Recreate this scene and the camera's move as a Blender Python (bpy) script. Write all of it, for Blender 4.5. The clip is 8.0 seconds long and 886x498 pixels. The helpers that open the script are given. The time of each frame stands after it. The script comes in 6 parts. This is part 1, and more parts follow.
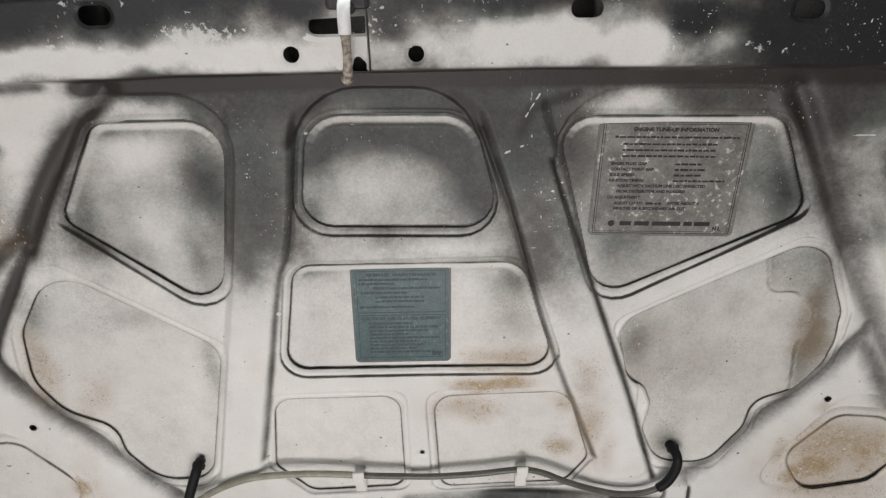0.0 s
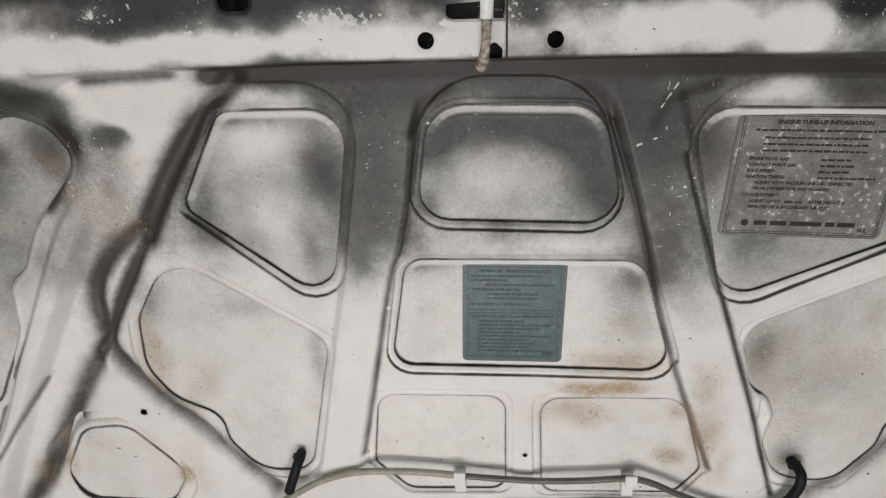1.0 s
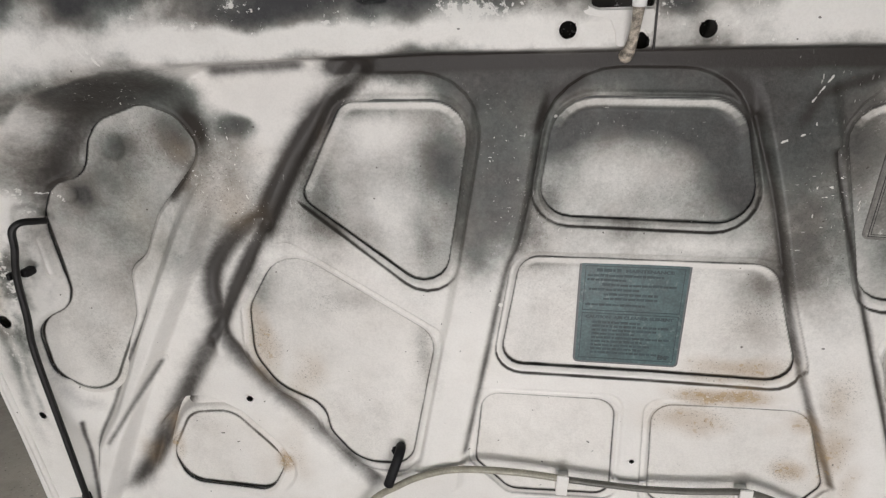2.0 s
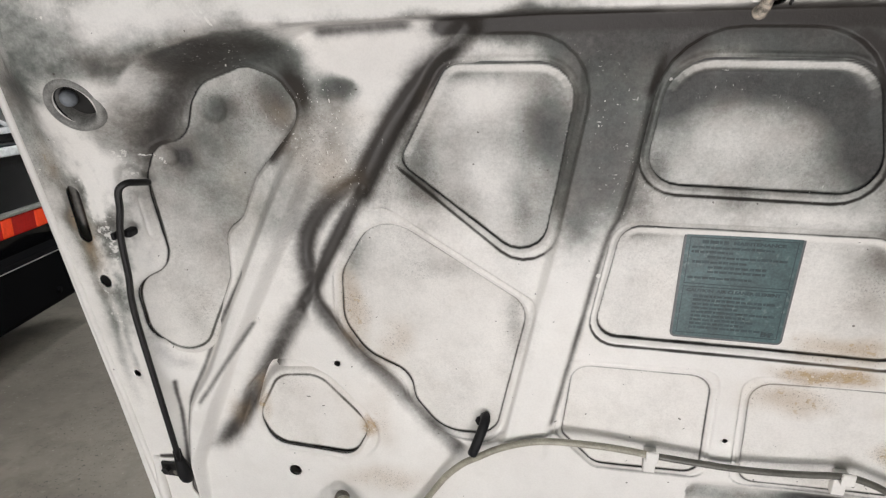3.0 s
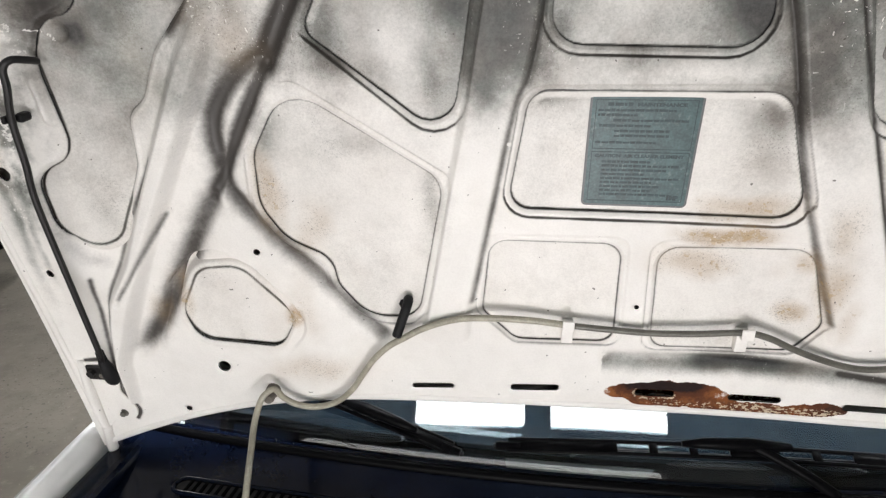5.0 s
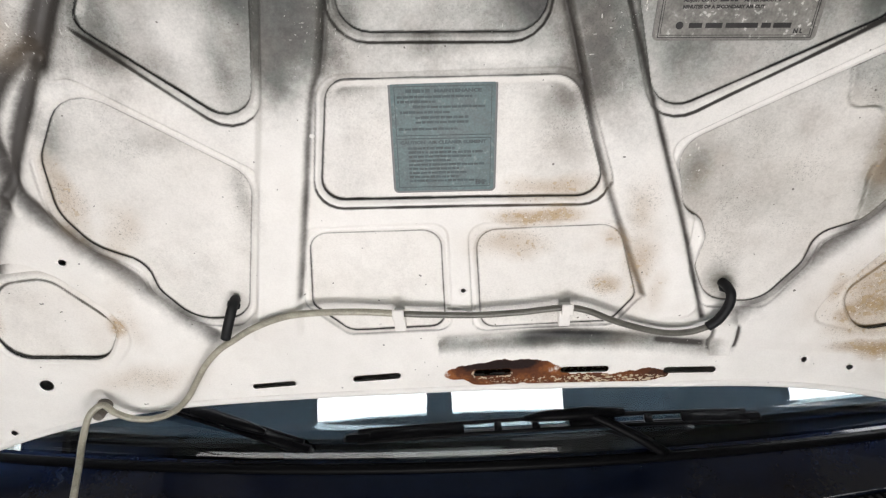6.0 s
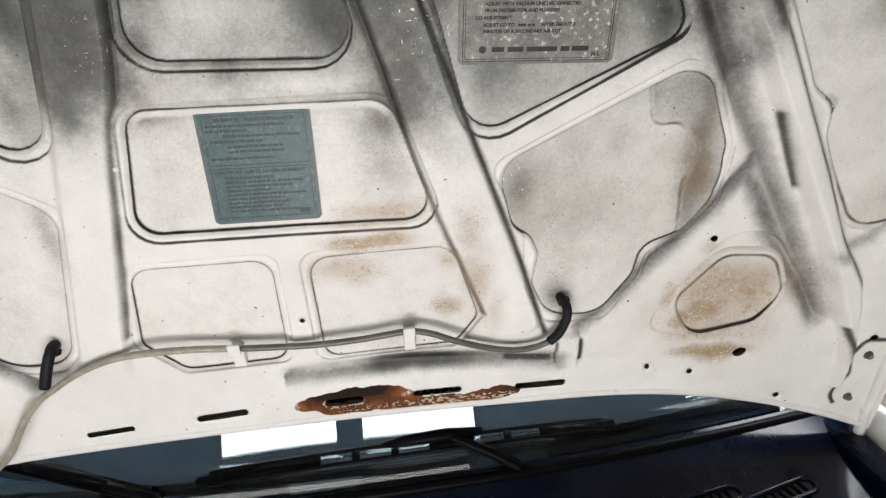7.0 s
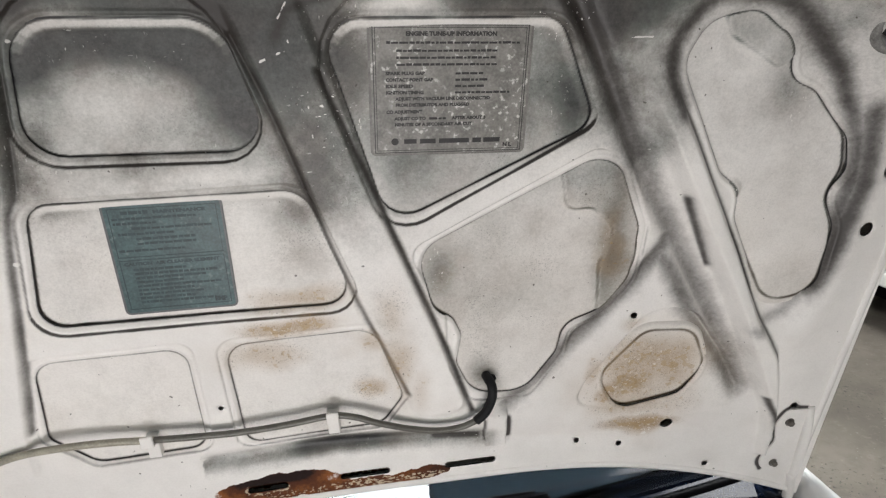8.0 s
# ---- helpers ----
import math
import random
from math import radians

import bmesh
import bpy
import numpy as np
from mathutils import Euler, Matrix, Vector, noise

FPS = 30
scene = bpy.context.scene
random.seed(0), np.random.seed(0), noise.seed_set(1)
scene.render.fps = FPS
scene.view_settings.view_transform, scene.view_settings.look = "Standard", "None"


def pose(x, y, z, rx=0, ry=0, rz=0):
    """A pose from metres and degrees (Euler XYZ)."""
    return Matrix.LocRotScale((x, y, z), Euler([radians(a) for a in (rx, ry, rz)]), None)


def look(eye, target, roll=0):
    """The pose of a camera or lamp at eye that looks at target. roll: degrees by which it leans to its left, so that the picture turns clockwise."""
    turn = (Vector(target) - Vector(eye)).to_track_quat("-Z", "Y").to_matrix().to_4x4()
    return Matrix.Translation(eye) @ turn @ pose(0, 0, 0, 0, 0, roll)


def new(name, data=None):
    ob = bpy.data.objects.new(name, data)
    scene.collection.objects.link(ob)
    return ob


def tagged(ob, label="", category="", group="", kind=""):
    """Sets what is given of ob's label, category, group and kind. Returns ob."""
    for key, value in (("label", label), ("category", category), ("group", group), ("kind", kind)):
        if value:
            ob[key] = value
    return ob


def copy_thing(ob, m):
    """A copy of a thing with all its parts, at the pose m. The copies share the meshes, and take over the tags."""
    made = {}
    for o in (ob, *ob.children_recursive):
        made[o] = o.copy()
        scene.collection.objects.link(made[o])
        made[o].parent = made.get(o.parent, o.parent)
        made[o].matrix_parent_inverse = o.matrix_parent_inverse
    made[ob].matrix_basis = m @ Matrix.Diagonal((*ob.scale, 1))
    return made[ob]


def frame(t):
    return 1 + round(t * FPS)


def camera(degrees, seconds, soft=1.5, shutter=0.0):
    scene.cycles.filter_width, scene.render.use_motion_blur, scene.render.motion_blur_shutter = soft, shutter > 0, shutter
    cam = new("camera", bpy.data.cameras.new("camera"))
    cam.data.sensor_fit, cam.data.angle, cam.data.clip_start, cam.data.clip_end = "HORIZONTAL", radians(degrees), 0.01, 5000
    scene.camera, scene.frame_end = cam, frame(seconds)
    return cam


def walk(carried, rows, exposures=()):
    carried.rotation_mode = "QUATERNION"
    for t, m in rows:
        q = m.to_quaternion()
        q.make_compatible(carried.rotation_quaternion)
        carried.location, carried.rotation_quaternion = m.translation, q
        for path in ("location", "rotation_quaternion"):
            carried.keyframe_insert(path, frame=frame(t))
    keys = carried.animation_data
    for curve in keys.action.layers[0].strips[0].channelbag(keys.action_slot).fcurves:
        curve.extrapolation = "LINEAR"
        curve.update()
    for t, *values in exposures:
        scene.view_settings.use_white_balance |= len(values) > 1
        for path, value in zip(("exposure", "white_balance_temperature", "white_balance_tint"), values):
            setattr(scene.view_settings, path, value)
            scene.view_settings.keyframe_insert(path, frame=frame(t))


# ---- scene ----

# The opened hood is the frame of reference: u across, v up along the panel, w out of its underside.
OPEN, HINGE_Z = 82.0, 1.12
HOOD = pose(0, 0, HINGE_Z, 180 - OPEN, 0, 0)

cam = camera(71.7, 8.0, soft=1.3)
PATH = [
    (0.0, (0.011, -0.612, 1.497), (0.038, 1.334, 1.034), -1.7),
    (0.5, (-0.023, -0.604, 1.495), (-0.073, 1.342, 1.034), -1.5),
    (1.0, (-0.053, -0.595, 1.491), (-0.185, 1.346, 1.028), -1.4),
    (1.5, (-0.085, -0.589, 1.491), (-0.294, 1.344, 1.023), -1.1),
    (2.0, (-0.117, -0.588, 1.491), (-0.405, 1.332, 1.011), -0.9),
    (3.3, (-0.181, -0.597, 1.466), (-0.608, 1.276, 0.910), -0.4),
    (3.5, (-0.184, -0.600, 1.457), (-0.615, 1.268, 0.887), -0.3),
    (4.0, (-0.176, -0.609, 1.432), (-0.593, 1.248, 0.815), -0.5),
    (5.3, (-0.100, -0.605, 1.403), (-0.295, 1.253, 0.688), -1.7),
    (5.5, (-0.078, -0.601, 1.401), (-0.220, 1.257, 0.674), -1.9),
    (6.0, (-0.023, -0.595, 1.404), (-0.045, 1.265, 0.669), -2.5),
    (6.5, (0.042, -0.591, 1.400), (0.141, 1.269, 0.672), -3.0),
    (7.0, (0.080, -0.589, 1.407), (0.273, 1.274, 0.707), -3.0),
    (7.5, (0.105, -0.586, 1.430), (0.367, 1.287, 0.778), -2.9),
    (8.0, (0.127, -0.580, 1.449), (0.446, 1.303, 0.855), -2.6),
]
EXPOSURES = [(0.0, -0.43), (2.0, -0.28), (3.5, -0.04), (5.5, 0.09), (6.5, 0.08), (8.0, -0.29)]
walk(cam, [(t, look(eye, target, roll)) for t, eye, target, roll in PATH], EXPOSURES)

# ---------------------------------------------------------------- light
PANEL_POWER, FRONT_POWER, LOW_POWER = 24.0, 56.0, 6.4
world = bpy.data.worlds.new("world")
scene.world = world
world.use_nodes = True
sky_nodes = world.node_tree
sky = sky_nodes.nodes.new("ShaderNodeTexSky")
sky.sky_type, sky.sun_disc, sky.sun_elevation, sky.sun_rotation = "NISHITA", False, radians(40), radians(180)
sky_nodes.links.new(sky.outputs[0], sky_nodes.nodes["Background"].inputs[0])
sky_nodes.nodes["Background"].inputs[1].default_value = 0.1

ROOM = (-6.5, 5.5, -3.4, 7.0, 3.1)   # x0, x1, y0, y1, height


def area_lamp(name, m, sx, sy, power, colour):
    lamp = bpy.data.lights.new(name, "AREA")
    lamp.shape, lamp.size, lamp.size_y, lamp.energy, lamp.color = "RECTANGLE", sx, sy, power, colour
    ob = new(name, lamp)
    ob.matrix_world = m
    return ob


# front daylight added behind the camera; its doorway is unseen and assumed
area_lamp("added_front_daylight", look((-0.7, ROOM[2] + 0.05, 0.80), (-0.2, 0, 1.2)), 3.4, 1.4, FRONT_POWER, (1.0, 0.98, 0.985))


# added low area lamp, no such source in view, brightening the lower panel
area_lamp("added_low_light", look((-0.02, -0.86, 0.74), (-0.06, 0, 1.19)), 0.36, 0.24, LOW_POWER, (1.0, 0.965, 0.968))


# ---------------------------------------------------------------- materials
def nodes_of(name):
    m = bpy.data.materials.new(name)
    m.use_nodes = True
    t = m.node_tree
    return m, t, t.nodes["Principled BSDF"]


def node(t, kind, **values):
    n = t.nodes.new("ShaderNode" + kind)
    for k, v in values.items():
        if k.startswith("in_"):
            n.inputs[int(k[3:])].default_value = v
        elif k == "op":
            n.operation = v
    return n


def link(t, a, b):
    t.links.new(a, b)


def math_node(t, op, a, b=None, clamp=False):
    n = t.nodes.new("ShaderNodeMath")
    n.operation, n.use_clamp = op, clamp
    for i, v in enumerate((a, b)):
        if v is None:
            continue
        if isinstance(v, (int, float)):
            n.inputs[i].default_value = v
        else:
            t.links.new(v, n.inputs[i])
    return n.outputs[0]


def noise_tex(t, scale, detail=4.0, rough=0.55, coord="Object", stretch=None):
    c = t.nodes.new("ShaderNodeTexCoord")
    n = t.nodes.new("ShaderNodeTexNoise")
    n.inputs["Scale"].default_value, n.inputs["Detail"].default_value, n.inputs["Roughness"].default_value = scale, detail, rough
    if stretch:
        mp = t.nodes.new("ShaderNodeMapping")
        mp.inputs["Scale"].default_value = stretch
        t.links.new(c.outputs[coord], mp.inputs[0])
        t.links.new(mp.outputs[0], n.inputs["Vector"])
    else:
        t.links.new(c.outputs[coord], n.inputs["Vector"])
    return n.outputs[0]


def step(t, x, lo, hi):
    n = t.nodes.new("ShaderNodeMapRange")
    n.interpolation_type = "SMOOTHSTEP"
    n.inputs[1].default_value, n.inputs[2].default_value = lo, hi
    t.links.new(x, n.inputs[0])
    return n.outputs[0]


def blend(t, fac, a, b):
    n = t.nodes.new("ShaderNodeMix")
    n.data_type = "RGBA"
    for sock, v in ((n.inputs[0], fac), (n.inputs[6], a), (n.inputs[7], b)):
        if isinstance(v, (int, float)):
            sock.default_value = v
        elif isinstance(v, tuple):
            sock.default_value = (*v, 1)
        else:
            t.links.new(v, sock)
    return n.outputs[2]


def attribute(t, name):
    n = t.nodes.new("ShaderNodeAttribute")
    n.attribute_name = name
    return n.outputs["Fac"]


def bump(t, bsdf, height, strength, distance):
    n = t.nodes.new("ShaderNodeBump")
    n.inputs["Strength"].default_value, n.inputs["Distance"].default_value = strength, distance
    t.links.new(height, n.inputs["Height"])
    t.links.new(n.outputs[0], bsdf.inputs["Normal"])


def plain(name, colour, rough, metal=0.0, vary=0.25, scale=40.0, relief=0.15, depth=0.001, coat=0.0, gloss=0.5):
    """A surface of one colour with grain at two scales and a little relief."""
    m, t, b = nodes_of(name)
    f = math_node(t, "ADD", math_node(t, "MULTIPLY", noise_tex(t, scale), 0.6), math_node(t, "MULTIPLY", noise_tex(t, scale * 9), 0.4))
    dark = tuple(c * (1 - vary) for c in colour)
    light = tuple(min(1, c * (1 + vary * 0.6)) for c in colour)
    link(t, blend(t, step(t, f, 0.3, 0.7), dark, light), b.inputs["Base Color"])
    r = t.nodes.new("ShaderNodeMapRange")
    r.inputs[3].default_value, r.inputs[4].default_value = max(0.02, rough - 0.1), min(1, rough + 0.12)
    link(t, f, r.inputs[0])
    link(t, r.outputs[0], b.inputs["Roughness"])
    b.inputs["Metallic"].default_value = metal
    b.inputs["Coat Weight"].default_value = coat
    b.inputs["Specular IOR Level"].default_value = gloss
    if relief:
        bump(t, b, f, relief, depth)
    return m


def centred(t, x, amount):
    return math_node(t, "MULTIPLY", math_node(t, "SUBTRACT", x, 0.5), amount)


def hood_paint(name, cream=(0.89, 0.862, 0.822)):
    """Thin aged paint with soot, brown grease, dark primer, painted fold and edge shade, bare worn patches and rust,
    laid on by the panel's own stain layers.
    """
    m, t, b = nodes_of(name)
    broad, mid, fine, grit = noise_tex(t, 7, 5), noise_tex(t, 38, 5, 0.6), noise_tex(t, 240, 3, 0.6), noise_tex(t, 900, 2, 0.6)
    pebble, tone = noise_tex(t, 480, 3, 0.75), noise_tex(t, 15, 4, 0.6)
    soot, brown, thin, rust, worn = (attribute(t, a) for a in ("soot", "brown", "thin", "rust", "worn"))
    base = blend(t, step(t, broad, 0.35, 0.7), tuple(c * 0.92 for c in cream), cream)
    base = blend(t, math_node(t, "MULTIPLY", step(t, mid, 0.42, 0.72), 0.07), base, (0.47, 0.445, 0.39))
    base = blend(t, math_node(t, "MULTIPLY", step(t, pebble, 0.44, 0.60), 0.06), base, (0.33, 0.315, 0.28))
    base = blend(t, math_node(t, "MULTIPLY", step(t, tone, 0.50, 0.70), 0.09), base, (0.55, 0.50, 0.42))
    # soot film: greenish and warm greys first, then black, broken up by grain
    s = math_node(t, "ADD", soot, centred(t, mid, 0.16))
    s = math_node(t, "ADD", s, centred(t, tone, 0.20))
    s = math_node(t, "ADD", s, centred(t, fine, 0.13))
    s = math_node(t, "ADD", s, centred(t, pebble, 0.09))
    s = math_node(t, "MULTIPLY", s, step(t, soot, 0.0, 0.12))
    film = blend(t, step(t, tone, 0.38, 0.64), (0.190, 0.203, 0.184), (0.228, 0.213, 0.190))
    base = blend(t, step(t, s, 0.08, 0.71), base, film)
    base = blend(t, step(t, s, 0.44, 1.04), base, (0.018, 0.018, 0.020))
    # dark primer under thin spray, with shade painted along folds and edges
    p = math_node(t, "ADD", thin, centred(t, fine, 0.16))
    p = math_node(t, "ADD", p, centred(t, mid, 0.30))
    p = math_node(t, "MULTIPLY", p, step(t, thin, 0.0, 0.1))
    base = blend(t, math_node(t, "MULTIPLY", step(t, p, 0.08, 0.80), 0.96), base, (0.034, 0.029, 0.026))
    # ochre grease: a thin tint, then fine dots that crowd together where it is thickest
    tint = math_node(t, "MULTIPLY", step(t, brown, 0.0, 1.0), math_node(t, "ADD", math_node(t, "MULTIPLY", mid, 0.5), 0.54))
    base = blend(t, tint, base, (0.42, 0.300, 0.178))
    for scale, lo, hi, strength, colour in ((300, 0.78, 0.54, 0.30, (0.30, 0.185, 0.07)), (800, 0.74, 0.44, 0.24, (0.24, 0.15, 0.06)), (120, 0.80, 0.46, 0.40, (0.42, 0.275, 0.10))):
        limit = t.nodes.new("ShaderNodeMapRange")
        limit.inputs[3].default_value, limit.inputs[4].default_value = lo, hi
        link(t, brown, limit.inputs[0])
        dots = step(t, math_node(t, "SUBTRACT", noise_tex(t, scale, 2, 0.5), limit.outputs[0]), 0.0, 0.05)
        base = blend(t, math_node(t, "MULTIPLY", math_node(t, "MULTIPLY", dots, step(t, brown, 0.18, 0.50)), strength), base, colour)
    dots = math_node(t, "MULTIPLY", step(t, noise_tex(t, 420, 2, 0.5), 0.665, 0.70), step(t, brown, 0.16, 0.45))
    base = blend(t, math_node(t, "MULTIPLY", dots, 0.5), base, (0.085, 0.050, 0.025))
    flakes = math_node(t, "MULTIPLY", step(t, noise_tex(t, 260, 3, 0.6), 0.62, 0.66), step(t, brown, 0.45, 0.8))
    base = blend(t, math_node(t, "MULTIPLY", flakes, 0.7), base, (0.80, 0.76, 0.68))
    # paint worn back to white, with scratches and chips
    w = math_node(t, "ADD", worn, centred(t, noise_tex(t, 85, 5, 0.7), 1.5))
    w = math_node(t, "ADD", w, centred(t, fine, 1.5))
    base = blend(t, math_node(t, "MULTIPLY", step(t, w, 0.62, 0.80), math_node(t, "MULTIPLY", step(t, worn, 0.05, 0.25), 0.78)), base, (0.84, 0.82, 0.78))
    place = math_node(t, "MULTIPLY", step(t, soot, 0.12, 0.4), step(t, noise_tex(t, 11, 3), 0.52, 0.66))
    for stretch, hi in (((1, 0.3, 1), 0.715), ((0.3, 1, 1), 0.735), ((0.7, 0.7, 1), 0.720)):
        chips = step(t, noise_tex(t, 430, 2, 0.5, stretch=stretch), hi - 0.015, hi + 0.005)
        base = blend(t, math_node(t, "MULTIPLY", chips, place), base, (0.80, 0.78, 0.73))
    fly = step(t, noise_tex(t, 170, 1, 0.5), 0.785, 0.80)
    base = blend(t, math_node(t, "MULTIPLY", fly, 0.8), base, (0.07, 0.06, 0.05))
    # pepper of black grains where dirt has settled
    grain = math_node(t, "MULTIPLY", step(t, noise_tex(t, 620, 2, 0.6), 0.58, 0.64), step(t, noise_tex(t, 13, 3), 0.42, 0.62))
    base = blend(t, math_node(t, "MULTIPLY", math_node(t, "MULTIPLY", grain, step(t, math_node(t, "ADD", soot, brown), 0.20, 0.60)), 0.42), base, (0.065, 0.060, 0.052))
    # rust: dark crust above, orange tip and tail, pale bare flecks along the foot
    crumble = math_node(t, "ADD", centred(t, mid, 0.5), centred(t, noise_tex(t, 130, 4, 0.7), 0.45))
    level = math_node(t, "ADD", rust, crumble)
    r_colour = blend(t, step(t, level, 0.26, 0.54), (0.25, 0.085, 0.022), (0.085, 0.026, 0.010))
    r_colour = blend(t, step(t, level, 0.58, 0.84), r_colour, (0.014, 0.006, 0.005))
    r_colour = blend(t, math_node(t, "MULTIPLY", step(t, grit, 0.58, 0.68), 0.4), r_colour, (0.03, 0.012, 0.006))
    bare = math_node(t, "MULTIPLY", step(t, math_node(t, "ADD", noise_tex(t, 380, 2, 0.55, stretch=(0.6, 1, 1)), centred(t, worn, 0.16)), 0.60, 0.65), step(t, worn, 0.3, 0.7))
    r_colour = blend(t, math_node(t, "MULTIPLY", bare, 0.85), r_colour, (0.60, 0.50, 0.36))
    r_mask = step(t, math_node(t, "ADD", rust, centred(t, fine, 0.25)), 0.25, 0.36)
    base = blend(t, r_mask, base, r_colour)
    link(t, base, b.inputs["Base Color"])
    rough = math_node(t, "ADD", math_node(t, "MULTIPLY", fine, 0.25), 0.30)
    link(t, math_node(t, "ADD", rough, math_node(t, "MULTIPLY", r_mask, 0.4), True), b.inputs["Roughness"])
    b.inputs["Specular IOR Level"].default_value = 0.30
    b.inputs["Coat Weight"].default_value, b.inputs["Coat Roughness"].default_value = 0.03, 0.25
    h = math_node(t, "ADD", math_node(t, "MULTIPLY", fine, 0.5), math_node(t, "MULTIPLY", mid, 0.2))
    h = math_node(t, "ADD", h, math_node(t, "MULTIPLY", r_mask, math_node(t, "MULTIPLY", grit, 1.5)))
    h = math_node(t, "ADD", h, math_node(t, "MULTIPLY", pebble, 0.5))
    bump(t, b, h, 0.22, 0.0015)
    return m


def floor_concrete():
    m, t, b = nodes_of("garage_concrete")
    big, mid, fine = noise_tex(t, 1.3, 6), noise_tex(t, 9, 6, 0.65), noise_tex(t, 62, 4, 0.7)
    base = blend(t, step(t, big, 0.3, 0.7), (0.100, 0.086, 0.069), (0.185, 0.162, 0.131))
    base = blend(t, math_node(t, "MULTIPLY", step(t, mid, 0.42, 0.72), 0.55), base, (0.083, 0.070, 0.054))
    base = blend(t, math_node(t, "MULTIPLY", step(t, noise_tex(t, 26, 5, 0.7), 0.54, 0.70), 0.40), base, (0.225, 0.202, 0.166))
    worn = step(t, noise_tex(t, 2.1, 3), 0.40, 0.56)
    base = blend(t, math_node(t, "MULTIPLY", math_node(t, "MULTIPLY", step(t, fine, 0.585, 0.645), worn), 0.85), base, (0.022, 0.019, 0.016))
    base = blend(t, math_node(t, "MULTIPLY", step(t, noise_tex(t, 55, 3, 0.6), 0.67, 0.72), 0.55), base, (0.36, 0.335, 0.285))
    link(t, base, b.inputs["Base Color"])
    b.inputs["Roughness"].default_value = 0.62
    bump(t, b, math_node(t, "ADD", mid, fine), 0.25, 0.004)
    return m


def lamp_glow(name, strength, colour):
    m, t, b = nodes_of(name)
    b.inputs["Base Color"].default_value = (0.9, 0.9, 0.9, 1)
    b.inputs["Emission Color"].default_value, b.inputs["Emission Strength"].default_value = (*colour, 1), strength
    return m


def glass(name, tint=(0.75, 0.85, 0.88), rough=0.0):
    m, t, b = nodes_of(name)
    b.inputs["Base Color"].default_value = (*tint, 1)
    b.inputs["Transmission Weight"].default_value, b.inputs["Roughness"].default_value, b.inputs["IOR"].default_value = 1.0, rough, 1.5
    return m


M_PAINT = hood_paint("aged_cream_paint")
M_CONCRETE = floor_concrete()
M_WALL = plain("grey_plaster", (0.33, 0.325, 0.31), 0.8, scale=3, vary=0.2)
M_CEILING = plain("pale_blue_ceiling_board", (0.66, 0.79, 0.86), 0.85, scale=4)
M_BODY = plain("white_car_paint", (0.82, 0.81, 0.79), 0.22, vary=0.05, scale=8, relief=0.02, coat=0.6)
M_BLACK_GLOSS = plain("glossy_black_cowl_paint", (0.002, 0.004, 0.012), 0.12, vary=0.3, scale=30, relief=0.0, gloss=0.16)
M_BLACK_CAR = plain("black_car_paint", (0.002, 0.002, 0.0025), 0.10, vary=0.3, scale=6, relief=0.0, gloss=0.25)
M_RUBBER = plain("black_rubber", (0.007, 0.007, 0.008), 0.6, vary=0.3, scale=90, relief=0.2, gloss=0.3)
M_WIPER = plain("black_wiper_steel", (0.003, 0.003, 0.0035), 0.35, vary=0.3, scale=120, relief=0.1, gloss=0.05)
M_DARK_STEEL = plain("dark_oxidised_steel", (0.014, 0.013, 0.013), 0.45, metal=0.2, vary=0.5, scale=90, relief=0.25)
M_STEEL = plain("worn_zinc_steel", (0.55, 0.54, 0.50), 0.38, metal=0.8, vary=0.4, scale=110, relief=0.25)
M_BOLT = plain("grubby_bolt_steel", (0.17, 0.155, 0.135), 0.5, metal=0.3, vary=0.6, scale=160, relief=0.3)
M_HOSE_CLEAR = plain("yellowed_vinyl_hose", (0.36, 0.335, 0.265), 0.32, vary=0.35, scale=60, relief=0.1)
M_HOSE_GREY = plain("grey_vinyl_hose", (0.125, 0.118, 0.100), 0.35, vary=0.35, scale=60, relief=0.1)
M_LABEL_EDGE = plain("label_grey_border", (0.11, 0.115, 0.118), 0.45, vary=0.3, scale=80)
M_LABEL_EDGE_GREY = plain("label_worn_border", (0.20, 0.19, 0.175), 0.45, vary=0.4, scale=80)
M_INK_TEAL = plain("label_dark_teal_ink", (0.022, 0.046, 0.052), 0.5, vary=0.5, scale=150)


def scratched_label(name, colour, pale, amount):
    m = plain(name, colour, 0.42, vary=0.45, scale=48, relief=0.08)
    t = m.node_tree
    b = t.nodes["Principled BSDF"]
    old = b.inputs["Base Color"].links[0].from_socket
    spots = math_node(t, "MULTIPLY", step(t, noise_tex(t, 190, 3, 0.6), 0.57, 0.66), step(t, noise_tex(t, 24, 3), 0.40, 0.60))
    link(t, blend(t, math_node(t, "MULTIPLY", spots, amount), old, pale), b.inputs["Base Color"])
    return m


M_LABEL_TEAL = scratched_label("faded_teal_label", (0.048, 0.096, 0.100), (0.14, 0.19, 0.185), 0.55)
M_LABEL_GREY = scratched_label("faded_grey_label", (0.235, 0.225, 0.205), (0.66, 0.64, 0.60), 0.9)
M_INK = plain("label_black_ink", (0.022, 0.020, 0.020), 0.5, vary=0.6, scale=130)
M_SOOTY = plain("sooty_grey_paint", (0.26, 0.255, 0.24), 0.5, vary=0.5, scale=70)
M_SOOTY_DARK = plain("soot_black_paint", (0.045, 0.042, 0.040), 0.55, vary=0.6, scale=90)
# flat near-black that stands for the shade inside deep openings
M_CAVITY_SHADE = plain("cavity_shade_black", (0.02, 0.019, 0.018), 0.9)
M_GLASS = glass("windscreen_glass", (0.62, 0.74, 0.78))
M_DARK_GLASS = plain("tinted_window_glass", (0.008, 0.010, 0.011), 0.04, vary=0.1, relief=0.0, coat=0.5)
